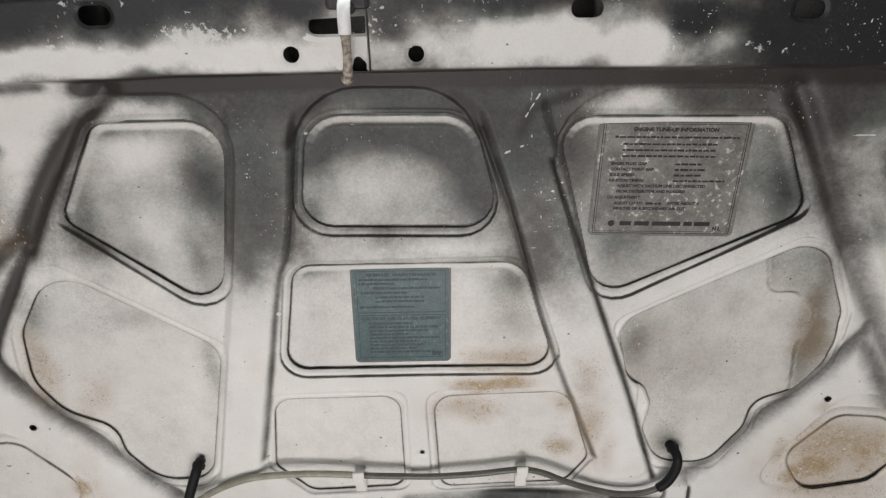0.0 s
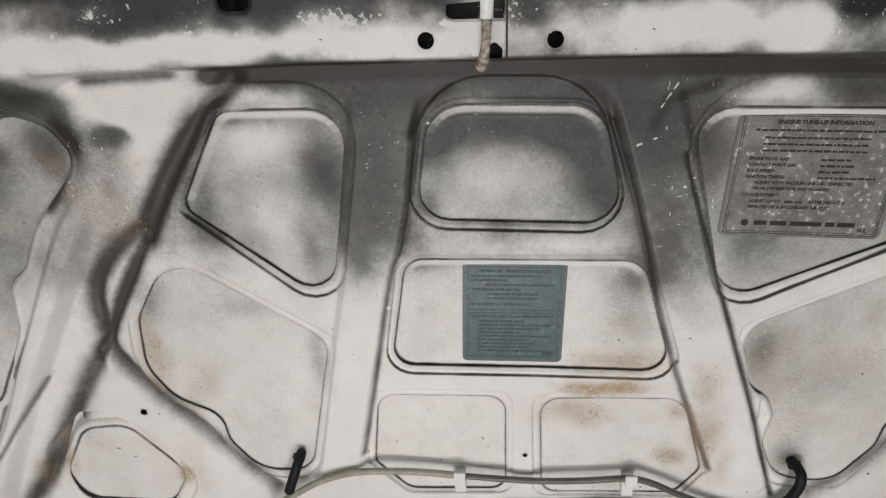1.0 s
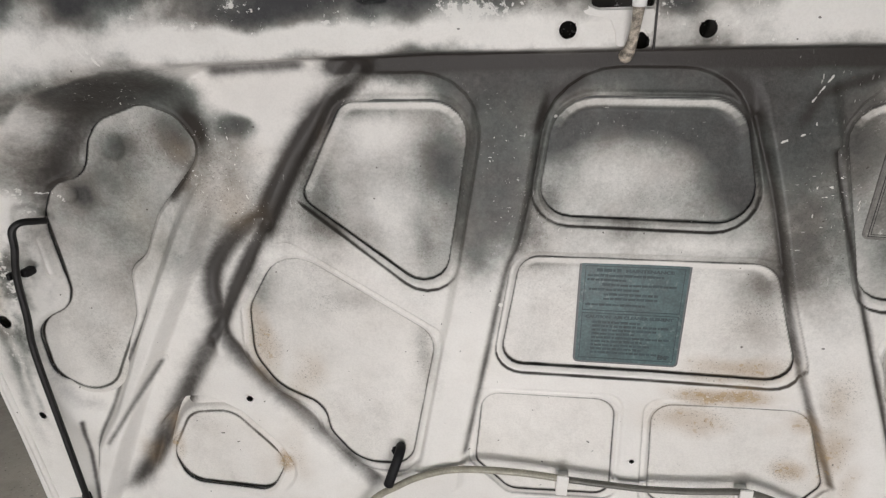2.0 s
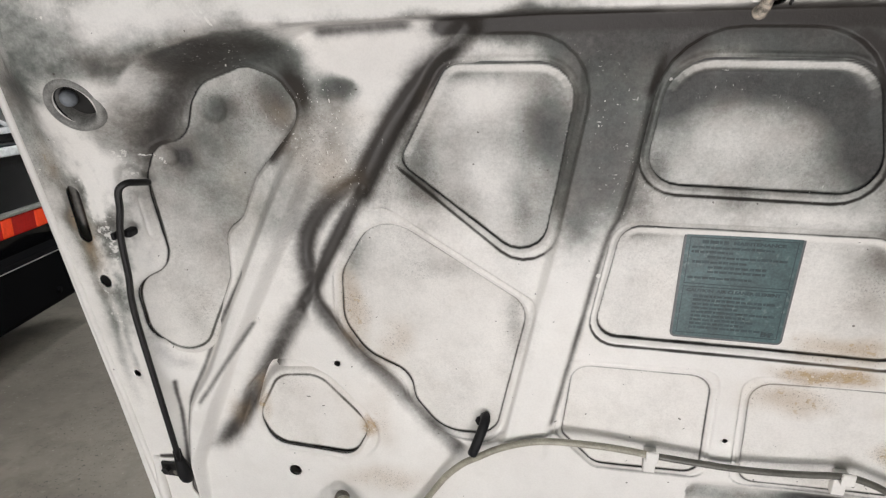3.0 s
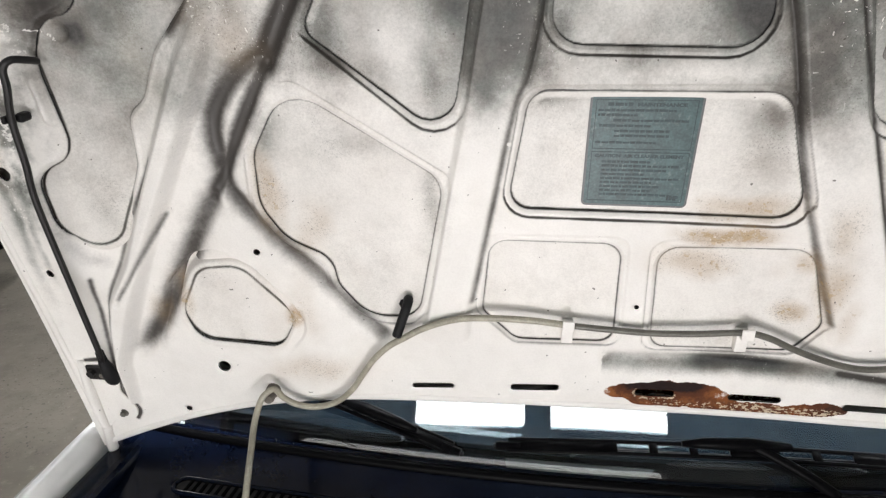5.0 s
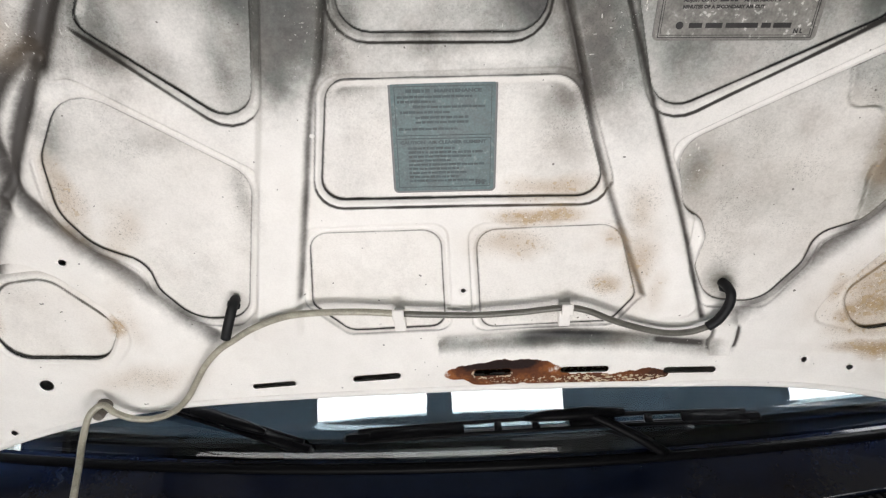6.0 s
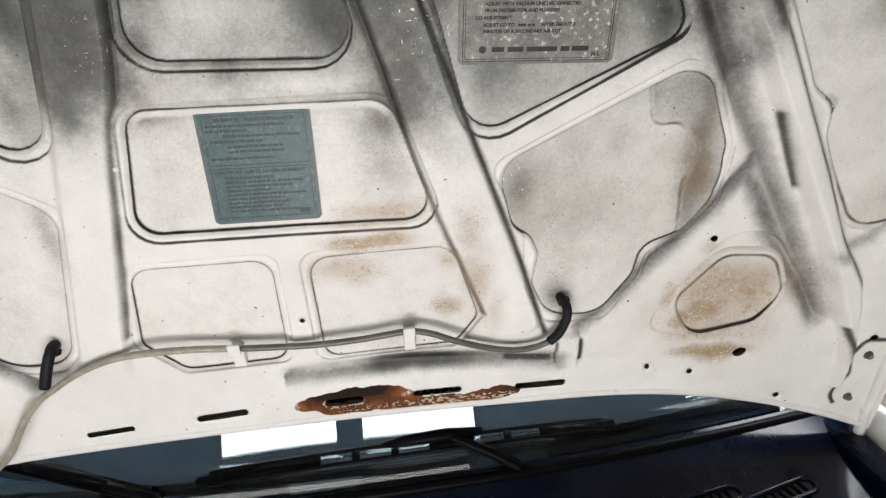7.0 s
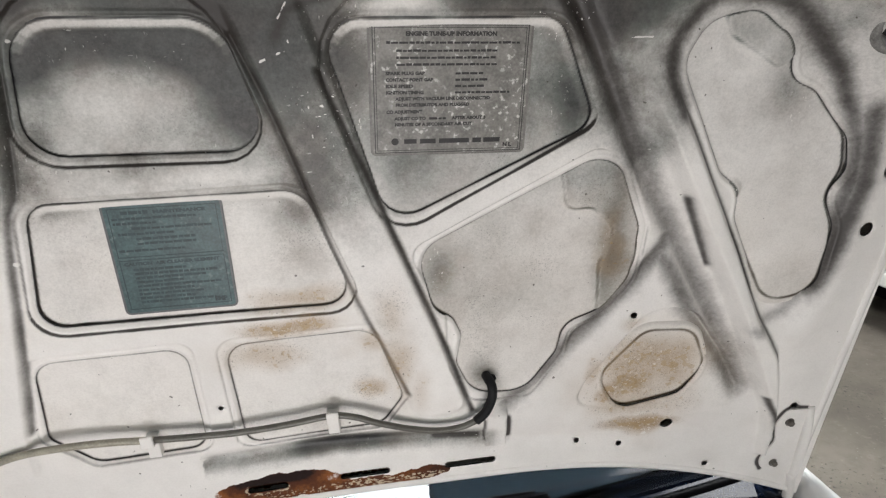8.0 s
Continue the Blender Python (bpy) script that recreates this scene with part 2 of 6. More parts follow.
M_DASH = plain("dark_dashboard_vinyl", (0.009, 0.013, 0.020), 0.6, scale=60, gloss=0.05, relief=0.0)
M_RED = plain("red_lens", (0.95, 0.060, 0.012), 0.12, vary=0.15, scale=90, relief=0.2, coat=0.6)
M_RED_DARK = plain("dark_red_lens", (0.40, 0.006, 0.004), 0.12, vary=0.2, scale=90, relief=0.1, coat=0.6)
M_BUMPER = plain("black_bumper_plastic", (0.003, 0.003, 0.0034), 0.75, scale=70, gloss=0.03)
M_RIM = plain("silver_wheel", (0.45, 0.45, 0.46), 0.35, metal=0.9)
M_PANEL_LIGHT = lamp_glow("ceiling_panel_light", PANEL_POWER, (0.97, 0.985, 1.0))
M_FRAME_WHITE = plain("white_frame", (0.7, 0.7, 0.7), 0.5)


# ---------------------------------------------------------------- building helpers
def mesh_object(name, bm, material, parent=None, label="", smooth=False, m=None):
    me = bpy.data.meshes.new(name)
    bm.normal_update()
    bm.to_mesh(me)
    bm.free()
    me.materials.append(material)
    if smooth:
        me.polygons.foreach_set("use_smooth", [True] * len(me.polygons))
    ob = new(name, me)
    if m is not None:
        ob.matrix_basis = m
    if parent is not None:
        ob.parent = parent
    if label:
        ob["label"] = label
    return ob


def part(name, bm, material, parent, label="", smooth=False, m=None):
    return mesh_object(name, bm, material, parent, label, smooth, m)


def thing(name, label, category, m=None, group="", kind=""):
    ob = new(name)
    ob.empty_display_size = 0.05
    if m is not None:
        ob.matrix_basis = m
    return tagged(ob, label, category, group, kind)


def box_bm(lo, hi, bevel=0.0, segments=2):
    bm = bmesh.new()
    bmesh.ops.create_cube(bm, size=1)
    for v in bm.verts:
        v.co = Vector([lo[i] + (v.co[i] + 0.5) * (hi[i] - lo[i]) for i in range(3)])
    if bevel:
        bmesh.ops.bevel(bm, geom=bm.edges[:], offset=bevel, segments=segments, profile=0.5, affect="EDGES")
    return bm


def rounded(corners, steps=6):
    """The outline of a polygon whose corners (x, y, radius) are rounded."""
    out, n = [], len(corners)
    for i, (x, y, r) in enumerate(corners):
        p, a, b = Vector((x, y)), Vector(corners[i - 1][:2]), Vector(corners[(i + 1) % n][:2])
        da, db = (a - p), (b - p)
        la, lb = da.length, db.length
        da.normalize(), db.normalize()
        ang = max(0.05, da.angle(db))
        cut = min(r / math.tan(ang / 2), la * 0.48, lb * 0.48)
        r2 = cut * math.tan(ang / 2)
        if cut < 1e-5 or ang > 3.1:
            out.append((x, y))
            continue
        centre = p + (da + db).normalized() * (r2 / math.sin(ang / 2))
        s, e = p + da * cut - centre, p + db * cut - centre
        a0 = math.atan2(s.y, s.x)
        turn = (math.atan2(e.y, e.x) - a0 + math.pi) % (2 * math.pi) - math.pi
        for k in range(steps + 1):
            c = a0 + turn * k / steps
            out.append((centre.x + r2 * math.cos(c), centre.y + r2 * math.sin(c)))
    return out


def slab_bm(outline, z0, z1, bevel=0.0):
    """A flat plate with that outline, from z0 to z1."""
    bm = bmesh.new()
    low = [bm.verts.new((x, y, z0)) for x, y in outline]
    high = [bm.verts.new((x, y, z1)) for x, y in outline]
    bm.faces.new(high)
    bm.faces.new(low[::-1])
    n = len(outline)
    for i in range(n):
        bm.faces.new((low[i], low[(i + 1) % n], high[(i + 1) % n], high[i]))
    bmesh.ops.recalc_face_normals(bm, faces=bm.faces[:])
    if bevel:
        top = [e for e in bm.edges if all(abs(v.co.z - z1) < 1e-6 for v in e.verts)]
        bmesh.ops.bevel(bm, geom=top, offset=bevel, segments=2, profile=0.5, affect="EDGES")
    return bm


def smooth_path(points, per=6):
    """A Catmull-Rom line through the points."""
    pts = [Vector(p) for p in points]
    pts = [pts[0] * 2 - pts[1]] + pts + [pts[-1] * 2 - pts[-2]]
    out = []
    for i in range(1, len(pts) - 2):
        a, b, c, d = pts[i - 1:i + 3]
        for k in range(per):
            t = k / per
            out.append(0.5 * (2 * b + (c - a) * t + (2 * a - 5 * b + 4 * c - d) * t * t + (3 * b - a - 3 * c + d) * t ** 3))
    out.append(pts[-2])
    return out


def tube_bm(path, radius, sides=10, caps=True):
    """A tube along a line; radius is a number or one for each point."""
    bm = bmesh.new()
    rings, side = [], None
    for i, p in enumerate(path):
        along = (path[min(i + 1, len(path) - 1)] - path[max(i - 1, 0)]).normalized()
        if side is None:
            side = along.orthogonal().normalized()
        side = (side - along * side.dot(along)).normalized()
        other = along.cross(side)
        r = radius if isinstance(radius, (int, float)) else radius[i]
        rings.append([bm.verts.new(p + (side * math.cos(a) + other * math.sin(a)) * r) for a in [2 * math.pi * k / sides for k in range(sides)]])
    for a, b in zip(rings, rings[1:]):
        for k in range(sides):
            bm.faces.new((a[k], a[(k + 1) % sides], b[(k + 1) % sides], b[k]))
    if caps:
        bm.faces.new(rings[0][::-1])
        bm.faces.new(rings[-1])
    return bm


def disc_bm(x, y, z0, z1, r, sides=20, bevel=0.0):
    return slab_bm([(x + r * math.cos(2 * math.pi * k / sides), y + r * math.sin(2 * math.pi * k / sides)) for k in range(sides)], z0, z1, bevel)


def text_bm(words, x, y, z, height, width=None, shear=0.0):
    """Letters as flat mesh, from their lower left corner."""
    curve = bpy.data.curves.new("letters", "FONT")
    curve.body, curve.size, curve.shear, curve.resolution_u = words, height / 0.72, shear, 2
    curve.offset = height * 0.085
    ob = new("letters", curve)
    me = bpy.data.meshes.new_from_object(ob.evaluated_get(bpy.context.evaluated_depsgraph_get()))
    bm = bmesh.new()
    bm.from_mesh(me)
    bpy.data.objects.remove(ob)
    bpy.data.meshes.remove(me)
    x1 = max(v.co.x for v in bm.verts)
    sx = width / x1 if width else 1.0
    for v in bm.verts:
        v.co = Vector((x + v.co.x * sx, y + v.co.y, z))
    return bm


def join(*parts_bm):
    out = bmesh.new()
    for bm in parts_bm:
        me = bpy.data.meshes.new("joined")
        bm.to_mesh(me)
        bm.free()
        out.from_mesh(me)
        bpy.data.meshes.remove(me)
    return out


# ---------------------------------------------------------------- numbers on a sheet (numpy)
def smooth01(x, lo, hi):
    k = np.clip((x - lo) / (hi - lo), 0, 1)
    return k * k * (3 - 2 * k)


def lattice(ix, iy, seed):
    h = np.sin(ix * 127.1 + iy * 311.7 + seed * 74.7) * 43758.5453
    return h - np.floor(h)


def fbm(u, v, scale, octaves=4, seed=0):
    """Smooth noise in 0 to 1."""
    total, amp, norm = 0.0, 1.0, 0.0
    for k in range(octaves):
        x, y = u * scale * 2 ** k, v * scale * 2 ** k
        ix, iy = np.floor(x), np.floor(y)
        fx, fy = x - ix, y - iy
        fx, fy = fx * fx * (3 - 2 * fx), fy * fy * (3 - 2 * fy)
        s = seed + k * 13
        row0 = lattice(ix, iy, s) * (1 - fx) + lattice(ix + 1, iy, s) * fx
        row1 = lattice(ix, iy + 1, s) * (1 - fx) + lattice(ix + 1, iy + 1, s) * fx
        total, norm, amp = total + amp * (row0 * (1 - fy) + row1 * fy), norm + amp, amp * 0.5
    return total / norm


def line_distance(u, v, pts):
    best = np.full(u.shape, 9.0)
    for (ax, ay), (bx, by) in zip(pts, pts[1:]):
        dx, dy = bx - ax, by - ay
        k = np.clip(((u - ax) * dx + (v - ay) * dy) / (dx * dx + dy * dy + 1e-12), 0, 1)
        best = np.minimum(best, np.hypot(u - ax - k * dx, v - ay - k * dy))
    return best


def outline_distance(u, v, pts, reach=0.06):
    """Signed distance to a closed outline: minus inside; past its reach only a bound."""
    xs, ys = [p[0] for p in pts], [p[1] for p in pts]
    near = (u > min(xs) - reach) & (u < max(xs) + reach) & (v > min(ys) - reach) & (v < max(ys) + reach)
    out = np.full(u.shape, reach)
    a, b = u[near], v[near]
    d = line_distance(a, b, list(pts) + [pts[0]])
    inside = np.zeros(a.shape, bool)
    for (ax, ay), (bx, by) in zip(pts, list(pts[1:]) + [pts[0]]):
        if ay == by:
            continue
        cross = (ay > b) != (by > b)
        inside ^= cross & (a < (bx - ax) * (b - ay) / (by - ay) + ax)
    out[near] = np.where(inside, -d, d)
    return out


def mirror(corners):
    return [(-x, *rest) for x, *rest in corners][::-1]


# ---------------------------------------------------------------- the hood: shape of the pressed panel
def crown(u, v):
    """The hood's own curve."""
    return 0.0017 + 0.0774 * u * u + 0.0782 * v * v


def half_width(v):
    x = np.maximum(0, 0.45 - v)
    return 0.713 - 0.040 * x - 0.060 * x * x


def rear_edge(u):
    return -0.139 - 0.60 * np.maximum(0, np.abs(u) - 0.30) ** 2


def front_edge(u):
    return 0.505 - 0.04 * u * u


# openings of the inner panel: corners with their radii
TOP_LEFT = [(-0.3306, 0.2850, 0.014), (-0.2818, 0.3727, 0.02), (-0.1694, 0.3710, 0.03), (-0.2012, 0.1780, 0.026)]
TOP_MID = [(-0.0996, 0.3733, 0.036), (0.0485, 0.3689, 0.036), (0.0764, 0.2607, 0.028), (-0.1146, 0.2677, 0.028)]
TOP_RIGHT = [(0.1221, 0.3655, 0.026), (0.3229, 0.3609, 0.022), (0.3622, 0.2690, 0.02), (0.1715, 0.1810, 0.028)]
MID = [(-0.1276, 0.2275, 0.021), (0.0957, 0.2236, 0.028), (0.1355, 0.1015, 0.022), (-0.1482, 0.1089, 0.021)]
LOW_LEFT = [(-0.1646, 0.0769, 0.020), (-0.0313, 0.0745, 0.020), (-0.0306, -0.0475, 0.017), (-0.1367, -0.0477, 0.022), (-0.1736, -0.0105, 0.014)]
LOW_RIGHT = [(0.0040, 0.0722, 0.021), (0.1495, 0.0736, 0.026), (0.1759, -0.0142, 0.016), (0.1512, -0.0479, 0.023), (0.0083, -0.0521, 0.017)]
SIDE_LEFT = [(-0.3978, 0.1729, 0.040), (-0.3562, 0.2412, 0.040), (-0.2097, 0.1413, 0.028), (-0.2412, -0.0077, 0.024), (-0.2548, -0.0223, 0.028), (-0.3028, -0.0214, 0.048), (-0.3310, 0.0193, 0.028), (-0.3348, 0.0528, 0.032), (-0.3805, 0.0773, 0.048), (-0.4024, 0.1159, 0.048)]
SIDE_RIGHT = [(0.1948, 0.1549, 0.031), (0.3643, 0.2394, 0.040), (0.3899, 0.2313, 0.032), (0.4174, 0.1649, 0.032), (0.4128, 0.1074, 0.032), (0.3873, 0.0720, 0.040), (0.3483, 0.0567, 0.025), (0.3425, 0.0226, 0.029), (0.3085, -0.0266, 0.036), (0.2509, -0.0209, 0.032), (0.2324, 0.0205, 0.022), (0.2387, 0.0556, 0.018), (0.2300, 0.0773, 0.022), (0.2098, 0.0896, 0.025)]
FAR_LEFT = [(-0.5237, 0.3443, 0.03), (-0.5101, 0.3618, 0.03), (-0.4633, 0.3768, 0.03), (-0.4359, 0.3649, 0.03), (-0.4156, 0.3322, 0.03), (-0.4709, 0.2736, 0.03), (-0.4936, 0.2296, 0.03), (-0.5161, 0.2140, 0.03), (-0.5185, 0.1887, 0.03), (-0.5216, 0.1625, 0.03), (-0.5603, 0.0806, 0.03), (-0.5896, 0.0712, 0.03), (-0.6241, 0.0929, 0.03), (-0.6239, 0.1568, 0.03), (-0.5921, 0.1709, 0.03), (-0.5848, 0.1908, 0.03), (-0.5867, 0.2710, 0.03), (-0.5737, 0.3022, 0.03), (-0.5363, 0.3101, 0.03)]
FAR_RIGHT = [(0.4376, 0.3199, 0.03), (0.4562, 0.3573, 0.03), (0.5004, 0.3653, 0.03), (0.5395, 0.3361, 0.03), (0.5430, 0.3037, 0.03), (0.5708, 0.2925, 0.03), (0.6124, 0.2476, 0.03), (0.6212, 0.2126, 0.03), (0.6099, 0.1860, 0.03), (0.6238, 0.1538, 0.03), (0.6206, 0.0762, 0.03), (0.5678, 0.0670, 0.03), (0.5185, 0.1662, 0.03), (0.5179, 0.1969, 0.03), (0.4924, 0.2160, 0.03)]
TRIANGLE_LEFT = [(-0.5192, -0.0172, 0.025), (-0.4889, 0.0375, 0.025), (-0.4416, 0.0405, 0.029), (-0.3862, -0.0267, 0.025), (-0.4078, -0.0655, 0.022), (-0.5055, -0.0549, 0.036)]
TRIANGLE_RIGHT = [(0.3940, -0.0193, 0.025), (0.4433, 0.0364, 0.025), (0.4989, 0.0330, 0.025), (0.5191, -0.0161, 0.025), (0.4917, -0.0494, 0.029), (0.4184, -0.0644, 0.025)]


def raised(corners, amount):
    return [(x, y + amount, r) for x, y, r in corners]


TOP_LEFT, TOP_MID, TOP_RIGHT, MID = raised(TOP_LEFT, 0.0020), raised(TOP_MID, 0.0018), raised(TOP_RIGHT, 0.0020), raised(MID, 0.0030)
OPENINGS = (TOP_LEFT, TOP_MID, TOP_RIGHT, MID, LOW_LEFT, LOW_RIGHT, SIDE_LEFT, SIDE_RIGHT, FAR_LEFT, FAR_RIGHT, TRIANGLE_LEFT, TRIANGLE_RIGHT)

# pressed steps round the openings: corners and depth
STEPS_TOP = [([(-0.337, 0.2895, 0.017), (-0.289, 0.398, 0.045), (-0.1536, 0.396, 0.05), (-0.1947, 0.1655, 0.031)], 0.0042),
             ([(-0.1031, 0.399, 0.06), (0.0395, 0.395, 0.06), (0.0832, 0.2553, 0.034), (-0.124, 0.263, 0.034)], 0.0042),
             ([(0.0985, 0.392, 0.06), (0.3193, 0.3878, 0.04), (0.3668, 0.2738, 0.022), (0.1694, 0.170, 0.034)], 0.0042),
             ([(-0.1340, 0.235, 0.024), (0.1001, 0.233, 0.032), (0.1458, 0.0970, 0.026), (-0.1548, 0.1052, 0.026)], 0.0034),
             ([(-0.171, 0.084, 0.016), (-0.025, 0.082, 0.016), (-0.024, -0.050, 0.014), (-0.138, -0.050, 0.018), (-0.180, -0.008, 0.012)], 0.0024),
             ([(-0.004, 0.080, 0.018), (0.151, 0.081, 0.022), (0.181, -0.012, 0.014), (0.153, -0.050, 0.020), (0.0, -0.055, 0.015)], 0.0024)]
STEPS_MIDDLE = [([(-0.406, 0.174, 0.02), (-0.3585, 0.2525, 0.022), (-0.2010, 0.146, 0.016), (-0.233, -0.012, 0.014), (-0.252, -0.030, 0.016), (-0.306, -0.029, 0.024), (-0.339, 0.016, 0.014), (-0.343, 0.047, 0.016), (-0.387, 0.071, 0.024), (-0.411, 0.114, 0.024)], 0.0030),
                ([(0.186, 0.157, 0.017), (0.3645, 0.249, 0.022), (0.3955, 0.239, 0.018), (0.4255, 0.165, 0.018), (0.421, 0.1045, 0.018), (0.392, 0.0655, 0.022), (0.3555, 0.050, 0.014), (0.350, 0.0195, 0.016), (0.3125, -0.0345, 0.02), (0.246, -0.0285, 0.018), (0.2245, 0.0205, 0.012), (0.2225, 0.085, 0.012)], 0.0030)]
STEPS_LOW = [([(-0.527, 0.0205, 0.03), (-0.498, 0.053, 0.03), (-0.462, 0.0665, 0.03), (-0.425, 0.043, 0.04), (-0.389, -0.001, 0.04), (-0.3718, -0.040, 0.03), (-0.405, -0.078, 0.03), (-0.506, -0.080, 0.04), (-0.555, -0.066, 0.02)], 0.0125),
             ([(0.366, -0.050, 0.02), (0.378, -0.020, 0.04), (0.436, 0.060, 0.03), (0.467, 0.068, 0.03), (0.499, 0.055, 0.04), (0.540, -0.002, 0.05), (0.568, -0.054, 0.02), (0.545, -0.074, 0.02), (0.474, -0.078, 0.03)], 0.0125)]
STEPS = STEPS_TOP + STEPS_MIDDLE + STEPS_LOW
INTERIOR = [(-0.615, 0.295, 0.05), (-0.545, 0.385, 0.06), (-0.46, 0.407, 0.05), (-0.20, 0.4125, 0.1), (0.10, 0.4105, 0.1), (0.46, 0.403, 0.05), (0.555, 0.385, 0.06), (0.628, 0.295, 0.06),
            (0.642, 0.16, 0.05), (0.610, 0.03, 0.04), (0.575, -0.01, 0.03), (0.60, -0.26, 0.01), (-0.60, -0.26, 0.01), (-0.575, -0.01, 0.03), (-0.61, 0.03, 0.04), (-0.64, 0.16, 0.05)]
RIBS = ([(-0.157, 0.45, 0.01), (-0.098, 0.45, 0.01), (-0.121, 0.28, 0.05), (-0.137, 0.215, 0.05), (-0.166, 0.09, 0.05), (-0.186, -0.01, 0.03), (-0.190, -0.06, 0.02), (-0.243, -0.055, 0.01), (-0.204, 0.142, 0.05), (-0.188, 0.215, 0.05)],
        [(0.032, 0.45, 0.01), (0.090, 0.45, 0.01), (0.168, 0.195, 0.1), (0.212, 0.072, 0.1), (0.250, -0.043, 0.02), (0.190, -0.046, 0.02), (0.125, 0.138, 0.1), (0.0825, 0.287, 0.1)])
CREASES = ([(-0.1095, 0.353), (-0.127, 0.25), (-0.1407, 0.2148), (-0.1658, 0.0911), (-0.1830, 0.004)],
           [(0.056, 0.357), (0.0825, 0.287), (0.1253, 0.138), (0.1800, -0.008)],
           [(0.1204, 0.329), (0.168, 0.195), (0.2124, 0.0724), (0.250, -0.0426)])
VALLEYS = ([(-0.264, 0.402), (-0.329, 0.328), (-0.379, 0.2434), (-0.43, 0.157), (-0.4694, 0.095), (-0.535, -0.012), (-0.574, -0.067)],
           [(-0.362, 0.274), (-0.401, 0.249), (-0.428, 0.2134), (-0.433, 0.176), (-0.427, 0.131), (-0.3715, 0.058), (-0.287, -0.044)],
           [(0.330, 0.385), (0.365, 0.318), (0.405, 0.238), (0.4587, 0.1466), (0.5115, 0.055), (0.564, -0.048)],
           [(0.450, 0.150), (0.4427, 0.135), (0.3847, 0.066), (0.2906, -0.038)])
SIDE_RIDGE = [(0.395, 0.318, 0.02), (0.432, 0.238, 0.1), (0.478, 0.155, 0.1), (0.530, 0.062, 0.1), (0.575, -0.035, 0.1), (0.597, -0.085, 0.05), (0.601, -0.148, 0.004), (0.611, -0.148, 0.004), (0.613, -0.085, 0.05), (0.604, -0.030, 0.05), (0.594, 0.003, 0.01),
              (0.563, 0.055, 0.1), (0.523, 0.137, 0.1), (0.4765, 0.220, 0.1), (0.446, 0.277, 0.1), (0.421, 0.3135, 0.02)]
RIDGE_FEET = ([(0.421, 0.318), (0.446, 0.277), (0.4765, 0.220), (0.5233, 0.137), (0.563, 0.055), (0.598, -0.0126)], [(-0.503, 0.170), (-0.514, 0.153), (-0.553, 0.088), (-0.595, 0.0), (-0.612, -0.0685)], [(0.590, -0.057), (0.607, -0.092), (0.6105, -0.146)], [(-0.606, 0.032), (-0.613, -0.034), (-0.618, -0.0955), (-0.6144, -0.16)])
RIDGE_GROOVES = ([(-0.4985, 0.1144), (-0.5786, 0.0065)], [(0.455, 0.2015), (0.498, 0.1114)])
SIDE_POCKETS = ([(-0.405, 0.34, 0.02), (-0.425, 0.385, 0.03), (-0.505, 0.392, 0.04), (-0.595, 0.31, 0.03), (-0.605, 0.19, 0.03), (-0.632, 0.10, 0.03), (-0.595, 0.03, 0.03), (-0.56, 0.035, 0.03), (-0.505, 0.15, 0.04), (-0.478, 0.25, 0.04)],
                [(0.415, 0.335, 0.02), (0.44, 0.385, 0.03), (0.52, 0.385, 0.04), (0.612, 0.29, 0.03), (0.632, 0.20, 0.04), (0.632, 0.10, 0.03), (0.60, 0.03, 0.03), (0.56, 0.045, 0.03), (0.505, 0.15, 0.04), (0.478, 0.23, 0.04)])
REAR_HOLLOW = [(-0.028, -0.070), (0.07, -0.066), (0.18, -0.073), (0.27, -0.083)]
REAR_HOLLOW_FAINT = [(0.29, -0.089), (0.40, -0.097), (0.53, -0.103)]

# holes: centre and radius; slots: two ends and radius
HOLES = [(-0.0948, 0.4285, 0.0062), (0.0016, 0.4265, 0.0062), (-0.0104, 0.0, 0.0026), (-0.4147, 0.0618, 0.0037), (0.4237, 0.0618, 0.0037), (-0.4835, -0.0936, 0.0075),
         (0.4822, -0.0921, 0.0075), (-0.5423, -0.1594, 0.0036), (0.5385, -0.1583, 0.0036), (0.3739, -0.1045, 0.0032), (0.4254, -0.1143, 0.0034), (-0.655, 0.1595, 0.0075),
         (0.6554, 0.150, 0.0078), (-0.6516, 0.040, 0.0046), (0.6367, -0.0798, 0.0044), (-0.6065, 0.350, 0.0175), (0.6065, 0.350, 0.0175)]
SLOTS = [(-0.254, -0.1180, -0.211, -0.1165, 0.0034), (-0.137, -0.1155, -0.090, -0.1135, 0.0043), (0.004, -0.1150, 0.038, -0.1140, 0.0047), (0.104, -0.1140, 0.151, -0.1135, 0.0043),
         (0.222, -0.1165, 0.273, -0.1165, 0.0043), (-0.2405, 0.4605, -0.231, 0.4605, 0.0070), (0.127, 0.4565, 0.138, 0.4560, 0.0068), (0.295, 0.4515, 0.305, 0.4510, 0.0068),
         (-0.6605, 0.258, -0.6620, 0.213, 0.0085), (0.6605, 0.258, 0.6620, 0.213, 0.0085)]

# windows of the striker's seat: corners with their radii
WINDOWS = [[(-0.0790, 0.4535, 0.003), (-0.0795, 0.4445, 0.004), (-0.0740, 0.4428, 0.003), (-0.0365, 0.4426, 0.0015), (-0.0357, 0.4552, 0.0015)],
           [(-0.0500, 0.4128, 0.001), (-0.0378, 0.4122, 0.001), (-0.0374, 0.4205, 0.001), (-0.0425, 0.4262, 0.004), (-0.0465, 0.4250, 0.003)]]


def curved(pts):
    return [(p.x, p.y) for p in smooth_path([(x, y, 0) for x, y in pts], 5)]


VALLEYS, CREASES, RIDGE_FEET = [curved(p) for p in VALLEYS], [curved(p) for p in CREASES], [curved(p) for p in RIDGE_FEET]
